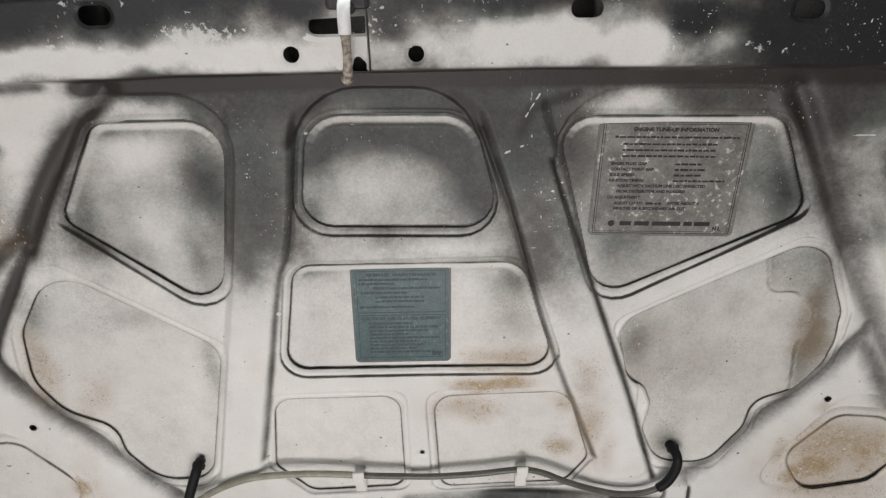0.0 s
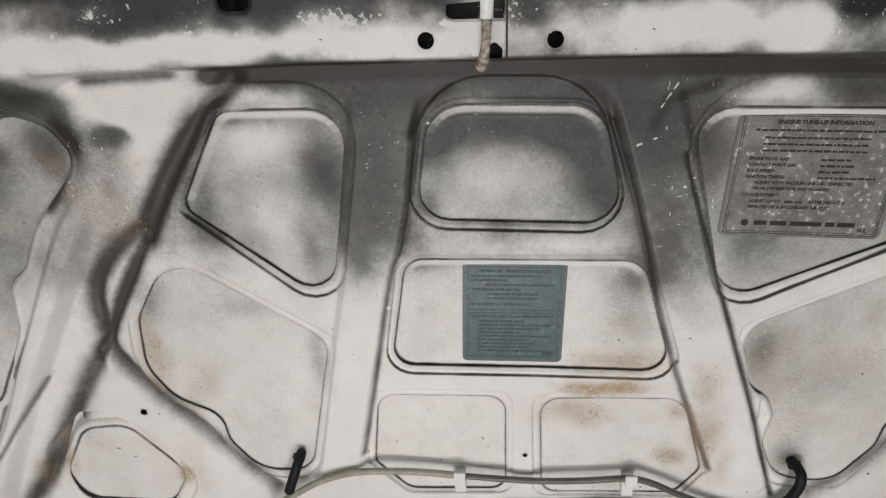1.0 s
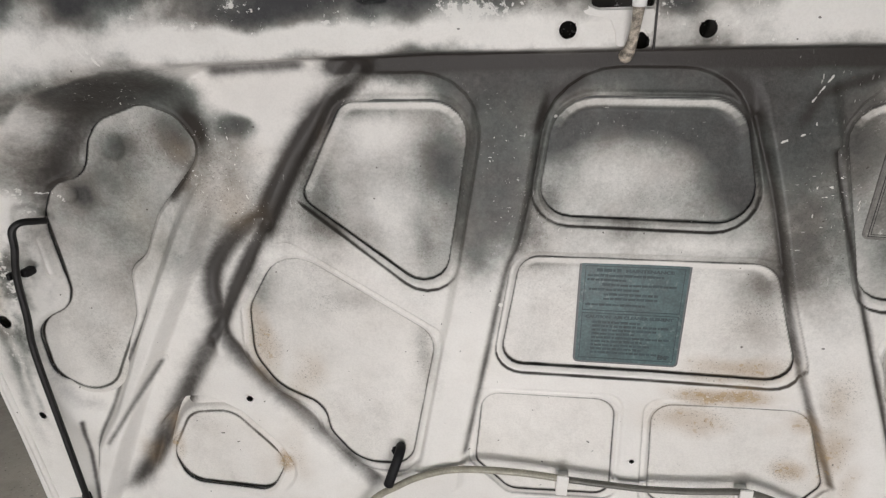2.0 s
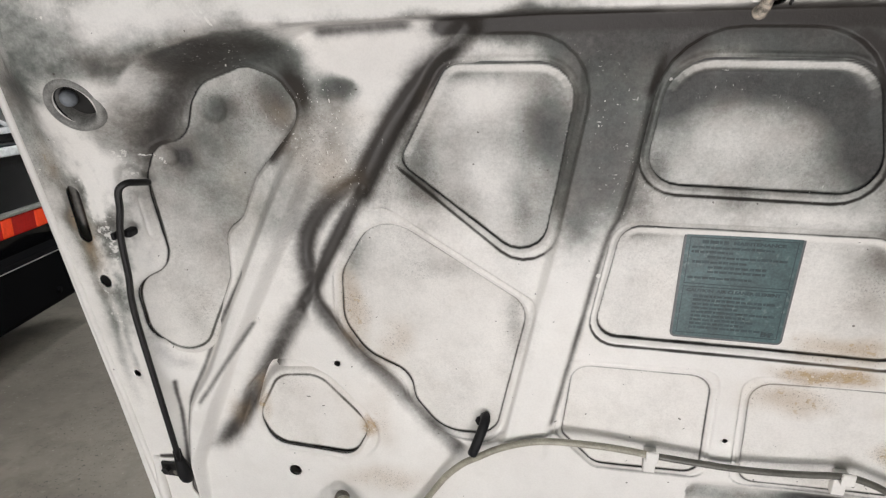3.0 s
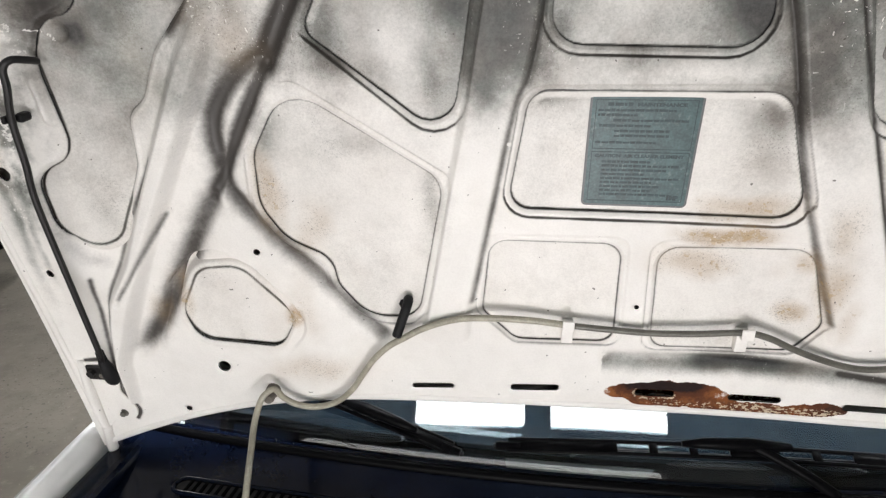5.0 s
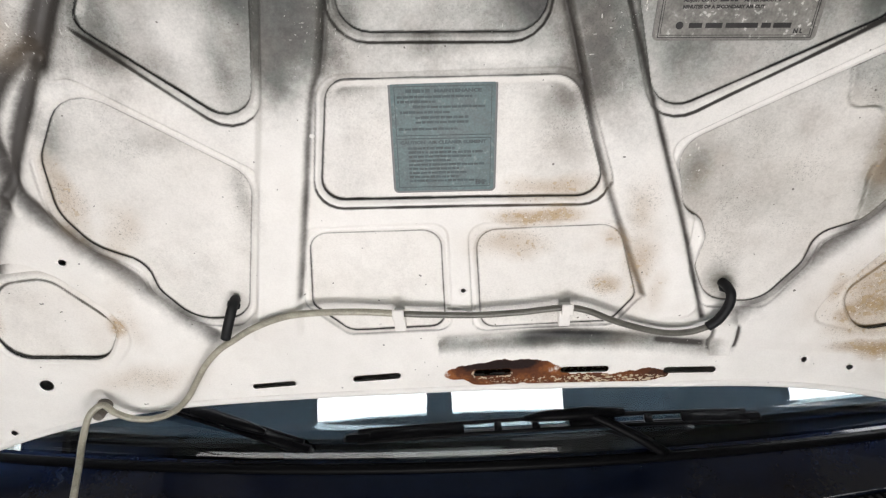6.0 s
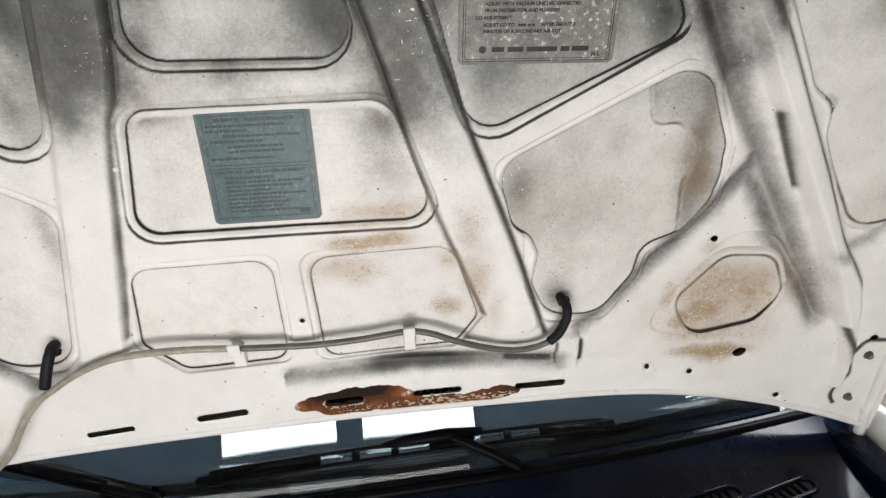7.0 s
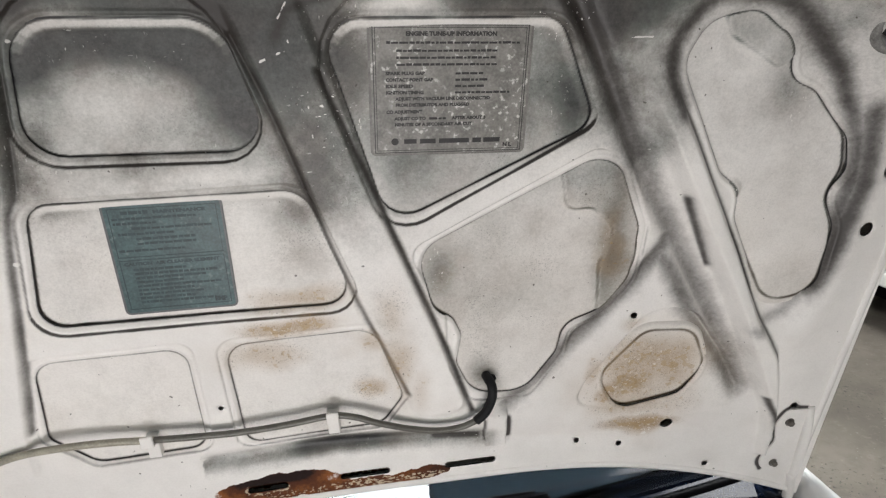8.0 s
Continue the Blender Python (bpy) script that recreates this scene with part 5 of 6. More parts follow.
def grey_sticker():
    rng = random.Random(8)
    s = sticker("tune_up_label", "worn grey tune-up information sticker with scratched print", 0.1602, 0.3622, 0.1388, 0.1128, -1.8, M_LABEL_GREY, M_LABEL_EDGE_GREY)
    part("printed_frame", join(frame_line(-0.0655, -0.0540, 0.0655, 0.0540, 0.0007), frame_line(-0.0635, -0.0520, 0.0635, 0.0520, 0.0005)), M_INK, s)
    lines = [("ENGINE TUNE-UP INFORMATION", -0.038, 0.0425, 0.0032, 0.076), ("SPARK PLUG GAP", -0.055, 0.0130, 0.0026, 0.033), ("CONTACT POINT GAP", -0.055, 0.0080, 0.0026, 0.040), ("IDLE SPEED", -0.055, 0.0030, 0.0026, 0.023),
             ("IGNITION TIMING", -0.055, -0.0020, 0.0026, 0.032), ("ADJUST WITH VACUUM LINE DISCONNECTED", -0.047, -0.0070, 0.0026, 0.082), ("FROM DISTRIBUTOR AND PLUGGED", -0.047, -0.0120, 0.0026, 0.064),
             ("CO ADJUSTMENT", -0.055, -0.0175, 0.0026, 0.031), ("ADJUST CO TO", -0.048, -0.0230, 0.0026, 0.027), ("AFTER ABOUT 3", 0.002, -0.0230, 0.0026, 0.030), ("MINUTES OF A SECONDARY AIR CUT", -0.048, -0.0280, 0.0026, 0.068), ("N L", 0.049, -0.0470, 0.0034, 0.008)]
    for words, x, y, h, w in lines:
        part("small_print", text_bm(words, x, y * 1.065, 0.0007, h * 1.05, w), M_INK, s)["kind"] = "stuff"
    bars = [(-0.054, 0.0365, 0.112), (-0.046, 0.0305, 0.085), (-0.046, 0.0252, 0.084), (-0.046, 0.0200, 0.088), (0.004, 0.0130, 0.025), (0.004, 0.0080, 0.028), (0.004, 0.0030, 0.025), (0.004, -0.0020, 0.048), (-0.018, -0.0230, 0.017)]
    part("small_print", join(*[bar_line(rng, x, y * 1.065, w, 0.0019) for x, y, w in bars]), M_INK, s)["kind"] = "stuff"
    part("maker_line", join(disc_bm(-0.048, -0.0437, 0.0006, 0.0008, 0.0032), *[box_bm((x, -0.0458, 0.0006), (x + w, -0.0416, 0.0008)) for x, w in ((-0.040, 0.011), (-0.026, 0.014), (-0.009, 0.027), (0.021, 0.008), (0.031, 0.015))]), M_INK, s)


teal_sticker()
grey_sticker()


# ---------------------------------------------------------------- fittings of the hood
def striker():
    """A welded seat plate round two windows, and the white painted loop standing out of it."""
    z = at_panel(-0.060, 0.428).z
    seat = [(-0.0870, 0.4500, 0.004), (-0.0855, 0.4390, 0.006), (-0.0660, 0.4355, 0.006), (-0.0620, 0.4260, 0.008), (-0.0605, 0.4165, 0.003), (-0.0505, 0.4160, 0.002), (-0.0490, 0.4240, 0.003), (-0.0430, 0.4285, 0.003), (-0.0360, 0.4230, 0.002), (-0.0352, 0.4410, 0.002), (-0.0740, 0.4414, 0.003), (-0.0815, 0.4440, 0.003), (-0.0810, 0.4500, 0.002)]
    base = part("hood_striker", slab_bm(rounded(seat)[::-1], z - 0.004, z + 0.0012, 0.0006), M_PAINT, hood, "cream painted striker seat plate")
    head = join(box_bm((-0.0640, 0.4600, z - 0.012), (-0.0320, 0.4780, z + 0.010), 0.003), box_bm((-0.0555, 0.4570, z - 0.004), (-0.0425, 0.4660, z + 0.014), 0.003))
    part("striker_housing", head, M_SOOTY_DARK, base, "sooty dark striker housing")
    wall = join(box_bm((-0.0352, 0.4135, z - 0.004), (-0.0338, 0.4640, z + 0.0022), 0.0005), box_bm((-0.0352, 0.4420, z - 0.010), (-0.0330, 0.4560, z - 0.003)))
    part("seat_rim", wall, M_SOOTY_DARK, base)
    upper = smooth_path([(-0.0487, 0.470, z + 0.006), (-0.0490, 0.464, z + 0.018), (-0.0492, 0.455, z + 0.022), (-0.0495, 0.4435, z + 0.020)], 5)
    part("striker_pin", tube_bm(upper, 0.0048, 12), plain("white_striker_paint", (0.92, 0.91, 0.89), 0.35, vary=0.1, scale=150, relief=0.1), base, "white painted striker loop", smooth=True)
    lower = smooth_path([(-0.0495, 0.444, z + 0.020), (-0.0497, 0.434, z + 0.016), (-0.0505, 0.422, z + 0.009), (-0.0520, 0.4125, z + 0.003), (-0.0535, 0.4090, z - 0.003)], 5)
    part("striker_tip", tube_bm(lower, [0.0042 - 0.0008 * math.sin(math.pi * min(1, k / 14)) + 0.0009 * smooth01(k, 14, 19) for k in range(len(lower))], 10),
         plain("flaking_rusty_paint", (0.52, 0.45, 0.37), 0.6, vary=0.95, scale=210, relief=0.6, depth=0.002), base, "rusty flaking end of the striker", smooth=True)


def bump_stop(x, y):
    """A dished hole with a grey rubber stop behind it."""
    e = 0.024
    east, west, north, south = (at_panel(x + dx, y + dy).z for dx, dy in ((e, 0), (-e, 0), (0, e), (0, -e)))
    seat = Matrix.Translation((x, y, (east + west + north + south) / 4)) @ Matrix.Rotation(math.atan((north - south) / (2 * e)), 4, "X") @ Matrix.Rotation(-math.atan((east - west) / (2 * e)), 4, "Y")
    bm = bmesh.new()
    dish = [(0.0280, -0.0040), (0.0255, 0.0012), (0.0225, 0.0026), (0.0195, 0.0008), (0.0172, -0.0050), (0.0165, -0.0140)]
    rows = [[bm.verts.new((r * math.cos(2 * math.pi * k / 32), r * math.sin(2 * math.pi * k / 32), h)) for k in range(32)] for r, h in dish]
    for a, b in zip(rows, rows[1:]):
        for k in range(32):
            bm.faces.new((a[k], a[(k + 1) % 32], b[(k + 1) % 32], b[k]))
    rim = part("bumper_socket", bm, M_SOOTY, hood, "sooty pressed dish round a hole", smooth=True, m=seat)
    bm = bmesh.new()
    bmesh.ops.create_uvsphere(bm, u_segments=16, v_segments=10, radius=0.0075)
    for v in bm.verts:
        v.co = Vector((-0.0085 if x < 0 else 0.0085, 0.003, -0.009)) + v.co
    part("rubber_stop", bm, plain("grey_rubber_stop", (0.20, 0.215, 0.235), 0.5), rim, "grey rubber stop", smooth=True)
    # dark disc standing for the socket's shaded depth
    bm = disc_bm(0, 0, -0.0175, -0.0140, 0.0172, 32)
    part("socket_floor", bm, M_CAVITY_SHADE, rim)


def hinge_plate(side):
    """The bolted plate at the hood's rear corner."""
    s = side
    shape = [(0.660, -0.084, 0.002), (0.628, -0.084, 0.004), (0.617, -0.104, 0.010), (0.622, -0.130, 0.010), (0.606, -0.158, 0.008), (0.612, -0.174, 0.007), (0.640, -0.176, 0.004), (0.655, -0.192, 0.002)]
    outline = rounded([(s * x, y, min(0.016, 2.2 * r)) for x, y, r in (shape if s < 0 else shape[::-1])])
    z = at_panel(s * 0.635, -0.13).z
    bm = slab_bm(outline, -0.003, 0.0018, 0.0005)
    for v in bm.verts:
        v.co.z += at_panel(v.co.x, v.co.y).z
    plate = part("hinge_plate", bm, M_PAINT, hood, "cream hinge plate with bolts")
    part("hinge_flange", tube_bm(smooth_path([(s * 0.6585, -0.082, z), (s * 0.6580, -0.120, z + 0.004), (s * 0.6570, -0.165, z + 0.005), (s * 0.6550, -0.206, z + 0.002)], 5), [0.0045 + 0.0022 * math.sin(math.pi * k / 15) for k in range(16)], 12), M_PAINT, plate, smooth=True)
    for x, y in ((0.634, -0.102), (0.626, -0.164)):
        part("hinge_bolt", join(disc_bm(s * x, y, z + 0.0008, z + 0.0020, 0.0058, 16, 0.0005), disc_bm(s * x, y, z + 0.0020, z + 0.0062, 0.0040, 6, 0.0008)), M_BOLT, plate, "grubby oxidised hex bolt")
    arm = smooth_path([(s * 0.655, -0.185, z + 0.004), (s * 0.660, -0.215, z + 0.002), (s * 0.662, -0.245, z + 0.004), (s * 0.664, -0.290, z + 0.020)], 4)
    part("hinge_arm", tube_bm(arm, 0.0065, 8), M_PAINT, plate, smooth=True)


def prop_rod():
    pts = [at_crown(-0.5800, 0.2690, 0.000), at_crown(-0.5815, 0.2725, 0.012), at_crown(-0.5870, 0.2745, 0.022), at_crown(-0.5935, 0.268, 0.026), at_crown(-0.597, 0.250, 0.026), at_crown(-0.6055, 0.2215, 0.025),
           at_crown(-0.6115, 0.175, 0.023), at_crown(-0.6175, 0.1325, 0.022), at_crown(-0.6175, 0.03, 0.020), at_crown(-0.6155, -0.075, 0.018)]
    rod = mesh_object("prop_rod", tube_bm(smooth_path(pts, 6), 0.0034, 10), M_DARK_STEEL, smooth=True, m=HOOD.copy())
    tagged(rod, "thin dark steel hood prop rod folded against the panel", "prop rod")
    p = at_crown(-0.6175, -0.088, 0.016)
    part("pivot_boot", tube_bm(smooth_path([p + Vector((0, 0.030, 0)), p + Vector((0.001, 0.010, 0)), p + Vector((0.002, -0.012, -0.003)), p + Vector((0.0, -0.022, -0.010))], 4), [0.0046, 0.0047, 0.005, 0.0056, 0.0064, 0.0072, 0.008, 0.0082, 0.008, 0.0072, 0.0064, 0.005, 0.004], 12), M_RUBBER, rod, "black rubber pivot boot", smooth=True)
    c = at_crown(-0.6085, 0.2205, 0.016)
    part("retaining_clip", join(box_bm(c + Vector((-0.001, -0.005, -0.012)), c + Vector((0.008, 0.004, 0.002)), 0.003), box_bm(c + Vector((-0.0055, -0.003, 0.002)), c + Vector((-0.0015, 0.004, 0.0125)), 0.001)), M_RUBBER, rod, "black clip holding the rod")
    q = at_panel(-0.640, -0.098, 0.004)
    part("pivot_bracket", join(box_bm(q + Vector((-0.012, -0.010, -0.002)), q + Vector((0.012, 0.010, 0.002)), 0.001), disc_bm(q.x - 0.004, q.y + 0.002, q.z, q.z + 0.008, 0.005, 6, 0.0006)), M_DARK_STEEL, rod, "dark bolted pivot bracket")


def washer_hose():
    clear = [(-0.4134, -0.1851, 0.155), (-0.4198, -0.1717, 0.125), (-0.4249, -0.1607, 0.100), (-0.4320, -0.1520, 0.070), (-0.4360, -0.1385, 0.045), (-0.4314, -0.1196, 0.030), (-0.4243, -0.1118, 0.024), (-0.4159, -0.1107, 0.020), (-0.4093, -0.1257, 0.017), (-0.3940, -0.1378, 0.015), (-0.3715, -0.1413, 0.014), (-0.3462, -0.1326, 0.014), (-0.3263, -0.1144, 0.014), (-0.3112, -0.0914, 0.014), (-0.2959, -0.0690, 0.014), (-0.2770, -0.0498, 0.014), (-0.2596, -0.0386, 0.014), (-0.2396, -0.0269, 0.013), (-0.2136, -0.0162, 0.013), (-0.1886, -0.0108, 0.013), (-0.1521, -0.0107, 0.012), (-0.1158, -0.0133, 0.011), (-0.0758, -0.0188, 0.010)]
    grey = [(-0.0758, -0.0188, 0.010), (-0.0371, -0.0220, 0.010), (0.0051, -0.0242, 0.010), (0.0525, -0.0225, 0.010), (0.0978, -0.0184, 0.010), (0.1225, -0.0231, 0.011), (0.1470, -0.0344, 0.012), (0.1779, -0.0462, 0.012), (0.2081, -0.0536, 0.012), (0.2336, -0.0528, 0.012), (0.2513, -0.0455, 0.013)]
    hose = thing("washer_hose", "yellowed vinyl windscreen washer hose clipped along the hood", "hose", HOOD)
    line = [at_crown(u, v, w) for u, v, w in clear]
    part("clear_tube", tube_bm(smooth_path(line, 6), 0.0037, 10), M_HOSE_CLEAR, hose, "yellowed clear vinyl tube", smooth=True)
    part("grey_tube", tube_bm(smooth_path([at_crown(u, v, w) for u, v, w in grey], 6), 0.0035, 10), M_HOSE_GREY, hose, "grey vinyl tube", smooth=True)
    right = [at_crown(u, v, w) for u, v, w in [(0.2513, -0.0455, 0.013), (0.2606, -0.0349, 0.014), (0.2671, -0.0168, 0.015), (0.2681, -0.0043, 0.013), (0.2669, -0.0000, 0.004), (0.2657, -0.0005, -0.004), (0.2675, -0.0043, -0.012)]]
    part("rubber_sleeve", tube_bm(smooth_path(right, 5), 0.0052, 12), M_RUBBER, hose, "black rubber sleeve into the nozzle hole", smooth=True)
    left = [at_crown(u, v, w) for u, v, w in [(-0.2565, -0.0025, -0.010), (-0.2535, 0.0038, 0.002), (-0.2548, -0.0011, 0.010), (-0.2599, -0.0152, 0.015), (-0.2663, -0.0331, 0.017)]]
    part("rubber_sleeve", tube_bm(smooth_path(left, 5), 0.0054, 12), M_RUBBER, hose, "black rubber sleeve into the nozzle hole", smooth=True)
    for x, y in ((-0.2590, -0.0070), (0.2705, -0.0070)):
        c = at_crown(x, y, -0.0125)
        part("nozzle_nut", disc_bm(c.x, c.y, c.z, c.z + 0.007, 0.0075, 8, 0.001), M_RUBBER, hose, "black nozzle nut")
    g = at_crown(-0.4275, -0.1262, 0.0)
    part("grommet", join(disc_bm(g.x, g.y, g.z - 0.002, g.z + 0.010, 0.0085, 14, 0.003), disc_bm(g.x, g.y, g.z + 0.010, g.z + 0.022, 0.0066, 10, 0.003)), plain("brown_grey_grommet", (0.17, 0.15, 0.125), 0.6, vary=0.5, scale=150, relief=0.5, depth=0.002), hose, "grubby rubber grommet")


def hose_clip(x, y):
    c = at_crown(x, y, 0.0)
    shape = join(box_bm(c + Vector((-0.0062, -0.030, -0.006)), c + Vector((0.0062, -0.0035, 0.0035)), 0.0012), box_bm(c + Vector((-0.0062, -0.006, 0.001)), c + Vector((0.0062, -0.0022, 0.0165)), 0.0012),
                 box_bm(c + Vector((-0.0062, -0.006, 0.0138)), c + Vector((0.0062, 0.0075, 0.0168)), 0.0012))
    part("hose_clip", shape, M_PAINT, hood, "bent sheet-metal hose clip painted cream")


striker()
bump_stop(-0.6065, 0.350)
bump_stop(0.6065, 0.350)
hinge_plate(-1)
hinge_plate(1)
for x, y in ((-0.0807, -0.0173), (0.0995, -0.0183)):
    hose_clip(x, y)
prop_rod()
washer_hose()


# ---------------------------------------------------------------- the white car under the hood
def loft_bm(stations, close=True):
    """Skin over rows of points, one row a station."""
    bm = bmesh.new()
    rows = [[bm.verts.new(p) for p in row] for row in stations]
    for a, b in zip(rows, rows[1:]):
        for k in range(len(a) - 1):
            bm.faces.new((a[k], a[k + 1], b[k + 1], b[k]))
    if close:
        bm.faces.new(rows[0][::-1])
        bm.faces.new(rows[-1])
    bmesh.ops.recalc_face_normals(bm, faces=bm.faces[:])
    return bm


def glass_base(x):
    return -0.012 + 0.15 * x * x


GLASS_RISE = radians(28.1)


def glass_point(x, up, lift=0.0):
    """A point on the windscreen, up metres along it from its lower edge."""
    k = 1 - 0.16 * up / 0.75
    return Vector((x * k, glass_base(x) + up * math.cos(GLASS_RISE) - lift * math.sin(GLASS_RISE), 0.903 - 0.02 * x * x + up * math.sin(GLASS_RISE) + lift * math.cos(GLASS_RISE)))


def car_wheel(parent, x, y, r=0.285, width=0.165):
    wheel = part("wheel", ring_wheel(r, r * 0.62, width), M_RUBBER, parent, "black tyre on a silver wheel", smooth=True, m=pose(x, y, r, 0, 90, 0))
    part("rim", disc_bm(0, 0, -width * 0.42, width * 0.42, r * 0.64, 28, 0.02), M_RIM, wheel, "silver steel rim")


def ring_wheel(r, r_in, width, sides=36):
    bm = bmesh.new()
    prof = [(r_in, -width * 0.45), (r * 0.93, -width * 0.5), (r, -width * 0.36), (r, width * 0.36), (r * 0.93, width * 0.5), (r_in, width * 0.45)]
    rows = [[bm.verts.new((a * math.cos(2 * math.pi * k / sides), a * math.sin(2 * math.pi * k / sides), h)) for k in range(sides)] for a, h in prof]
    for a, b in zip(rows, rows[1:] + rows[:1]):
        for k in range(sides):
            bm.faces.new((a[k], a[(k + 1) % sides], b[(k + 1) % sides], b[k]))
    bmesh.ops.recalc_face_normals(bm, faces=bm.faces[:])
    return bm


def wiper(parent, pivot, blade_from, blade_to, hold):
    """Arm and blade lying on the glass; places as (x, up the glass)."""
    a, b, h, p = (glass_point(x, up, 0.0) for x, up in (blade_from, blade_to, hold, pivot))
    n = Vector((0, -math.sin(GLASS_RISE), math.cos(GLASS_RISE)))
    rubber = [a + (b - a) * k / 14 + n * 0.004 for k in range(15)]
    blade = part("wiper_blade", tube_bm(rubber, 0.0034, 6), M_RUBBER, parent, "black rubber wiper blade")
    rise = [0.006 + 0.012 * math.sin(math.pi * k / 28) ** 0.7 for k in range(29)]
    bow = [a + (b - a) * k / 28 + n * rise[k] for k in range(29)]
    side = (b - a).cross(n).normalized() * 0.0072
    strips = [tube_bm([q + side * s for q in bow[1:-1]], 0.0026, 6) for s in (-1, 1)]
    for k0, k1 in ((1, 8), (10, 10.5), (12.5, 13), (15, 18), (20, 20.5), (22.5, 27)):
        ends = [a + (b - a) * k / 28 + n * (0.006 + 0.012 * math.sin(math.pi * k / 28) ** 0.7) for k in (k0, (k0 + k1) / 2, k1)]
        web = loft_bm([[q - side - n * 0.003, q - side + n * 0.002, q + side + n * 0.002, q + side - n * 0.003, q - side - n * 0.003] for q in ends])
        strips.append(web)
    rails = strips
    part("bridge", join(*rails), M_WIPER, blade, "black pierced steel blade bridge", smooth=True)
    for k in (0, 13):
        part("end_clip", tube_bm([a + (b - a) * (k + 0.1) / 14 + n * 0.006, a + (b - a) * (k + 0.9) / 14 + n * 0.008], 0.0055, 6), M_WIPER, blade)
    arm = smooth_path([p + n * 0.001, p + (h - p) * 0.35 + n * 0.014, p + (h - p) * 0.8 + n * 0.022, h + n * 0.022], 5)
    arm_ob = part("wiper_arm", tube_bm(arm, [0.0072 - 0.0014 * min(1, k / 10) for k in range(len(arm))], 8), M_WIPER, parent, "black wiper arm", smooth=True)
    part("pivot_cap", tube_bm([p - n * 0.02, p + n * 0.002, p + n * 0.006], [0.008, 0.008, 0.004], 14), M_WIPER, arm_ob, smooth=True)
    along = (b - a).normalized()
    part("blade_holder", tube_bm([h - along * 0.075 + n * 0.018, h - along * 0.05 + n * 0.022, h + n * 0.024, h + along * 0.045 + n * 0.021], [0.0035, 0.0068, 0.0080, 0.0050], 8), M_WIPER, arm_ob, smooth=True)


def vent(parent, ax, ay, bx, by, half, slats):
    """An oval cowl vent with a raised rim and slats."""
    z = lambda x, y: 0.877 + 0.24 * (y + 0.06)
    a, b = Vector((ax, ay, z(ax, ay))), Vector((bx, by, z(bx, by)))
    along = (b - a).normalized()
    across = Vector((-along.y, along.x, along.z)).normalized() * half
    rim = []
    for k in range(13):
        t = math.pi / 2 + math.pi * k / 12
        rim.append(a + along * half * math.cos(t) + across * math.sin(t))
    for k in range(13):
        t = -math.pi / 2 + math.pi * k / 12
        rim.append(b + along * half * math.cos(t) + across * math.sin(t))
    ring = part("cowl_vent", tube_bm([p + Vector((0, 0, 0.0025)) for p in rim + rim[:2]], 0.0032, 6, caps=False), M_BLACK_GLOSS, parent, "black oval cowl vent with slats", smooth=True)
    # black sheet across the rim, standing for the vent's shaded depth
    bm = bmesh.new()
    bm.faces.new([bm.verts.new(p + Vector((0, 0, 0.0012))) for p in rim])
    part("vent_mouth", bm, M_CAVITY_SHADE, ring)
    for k in range(slats):
        q = a + (b - a) * (k + 0.5) / slats + Vector((0, 0, 0.002))
        part("slat", tube_bm([q - across * 0.9, q + across * 0.9], 0.0022, 5), M_BUMPER, ring)


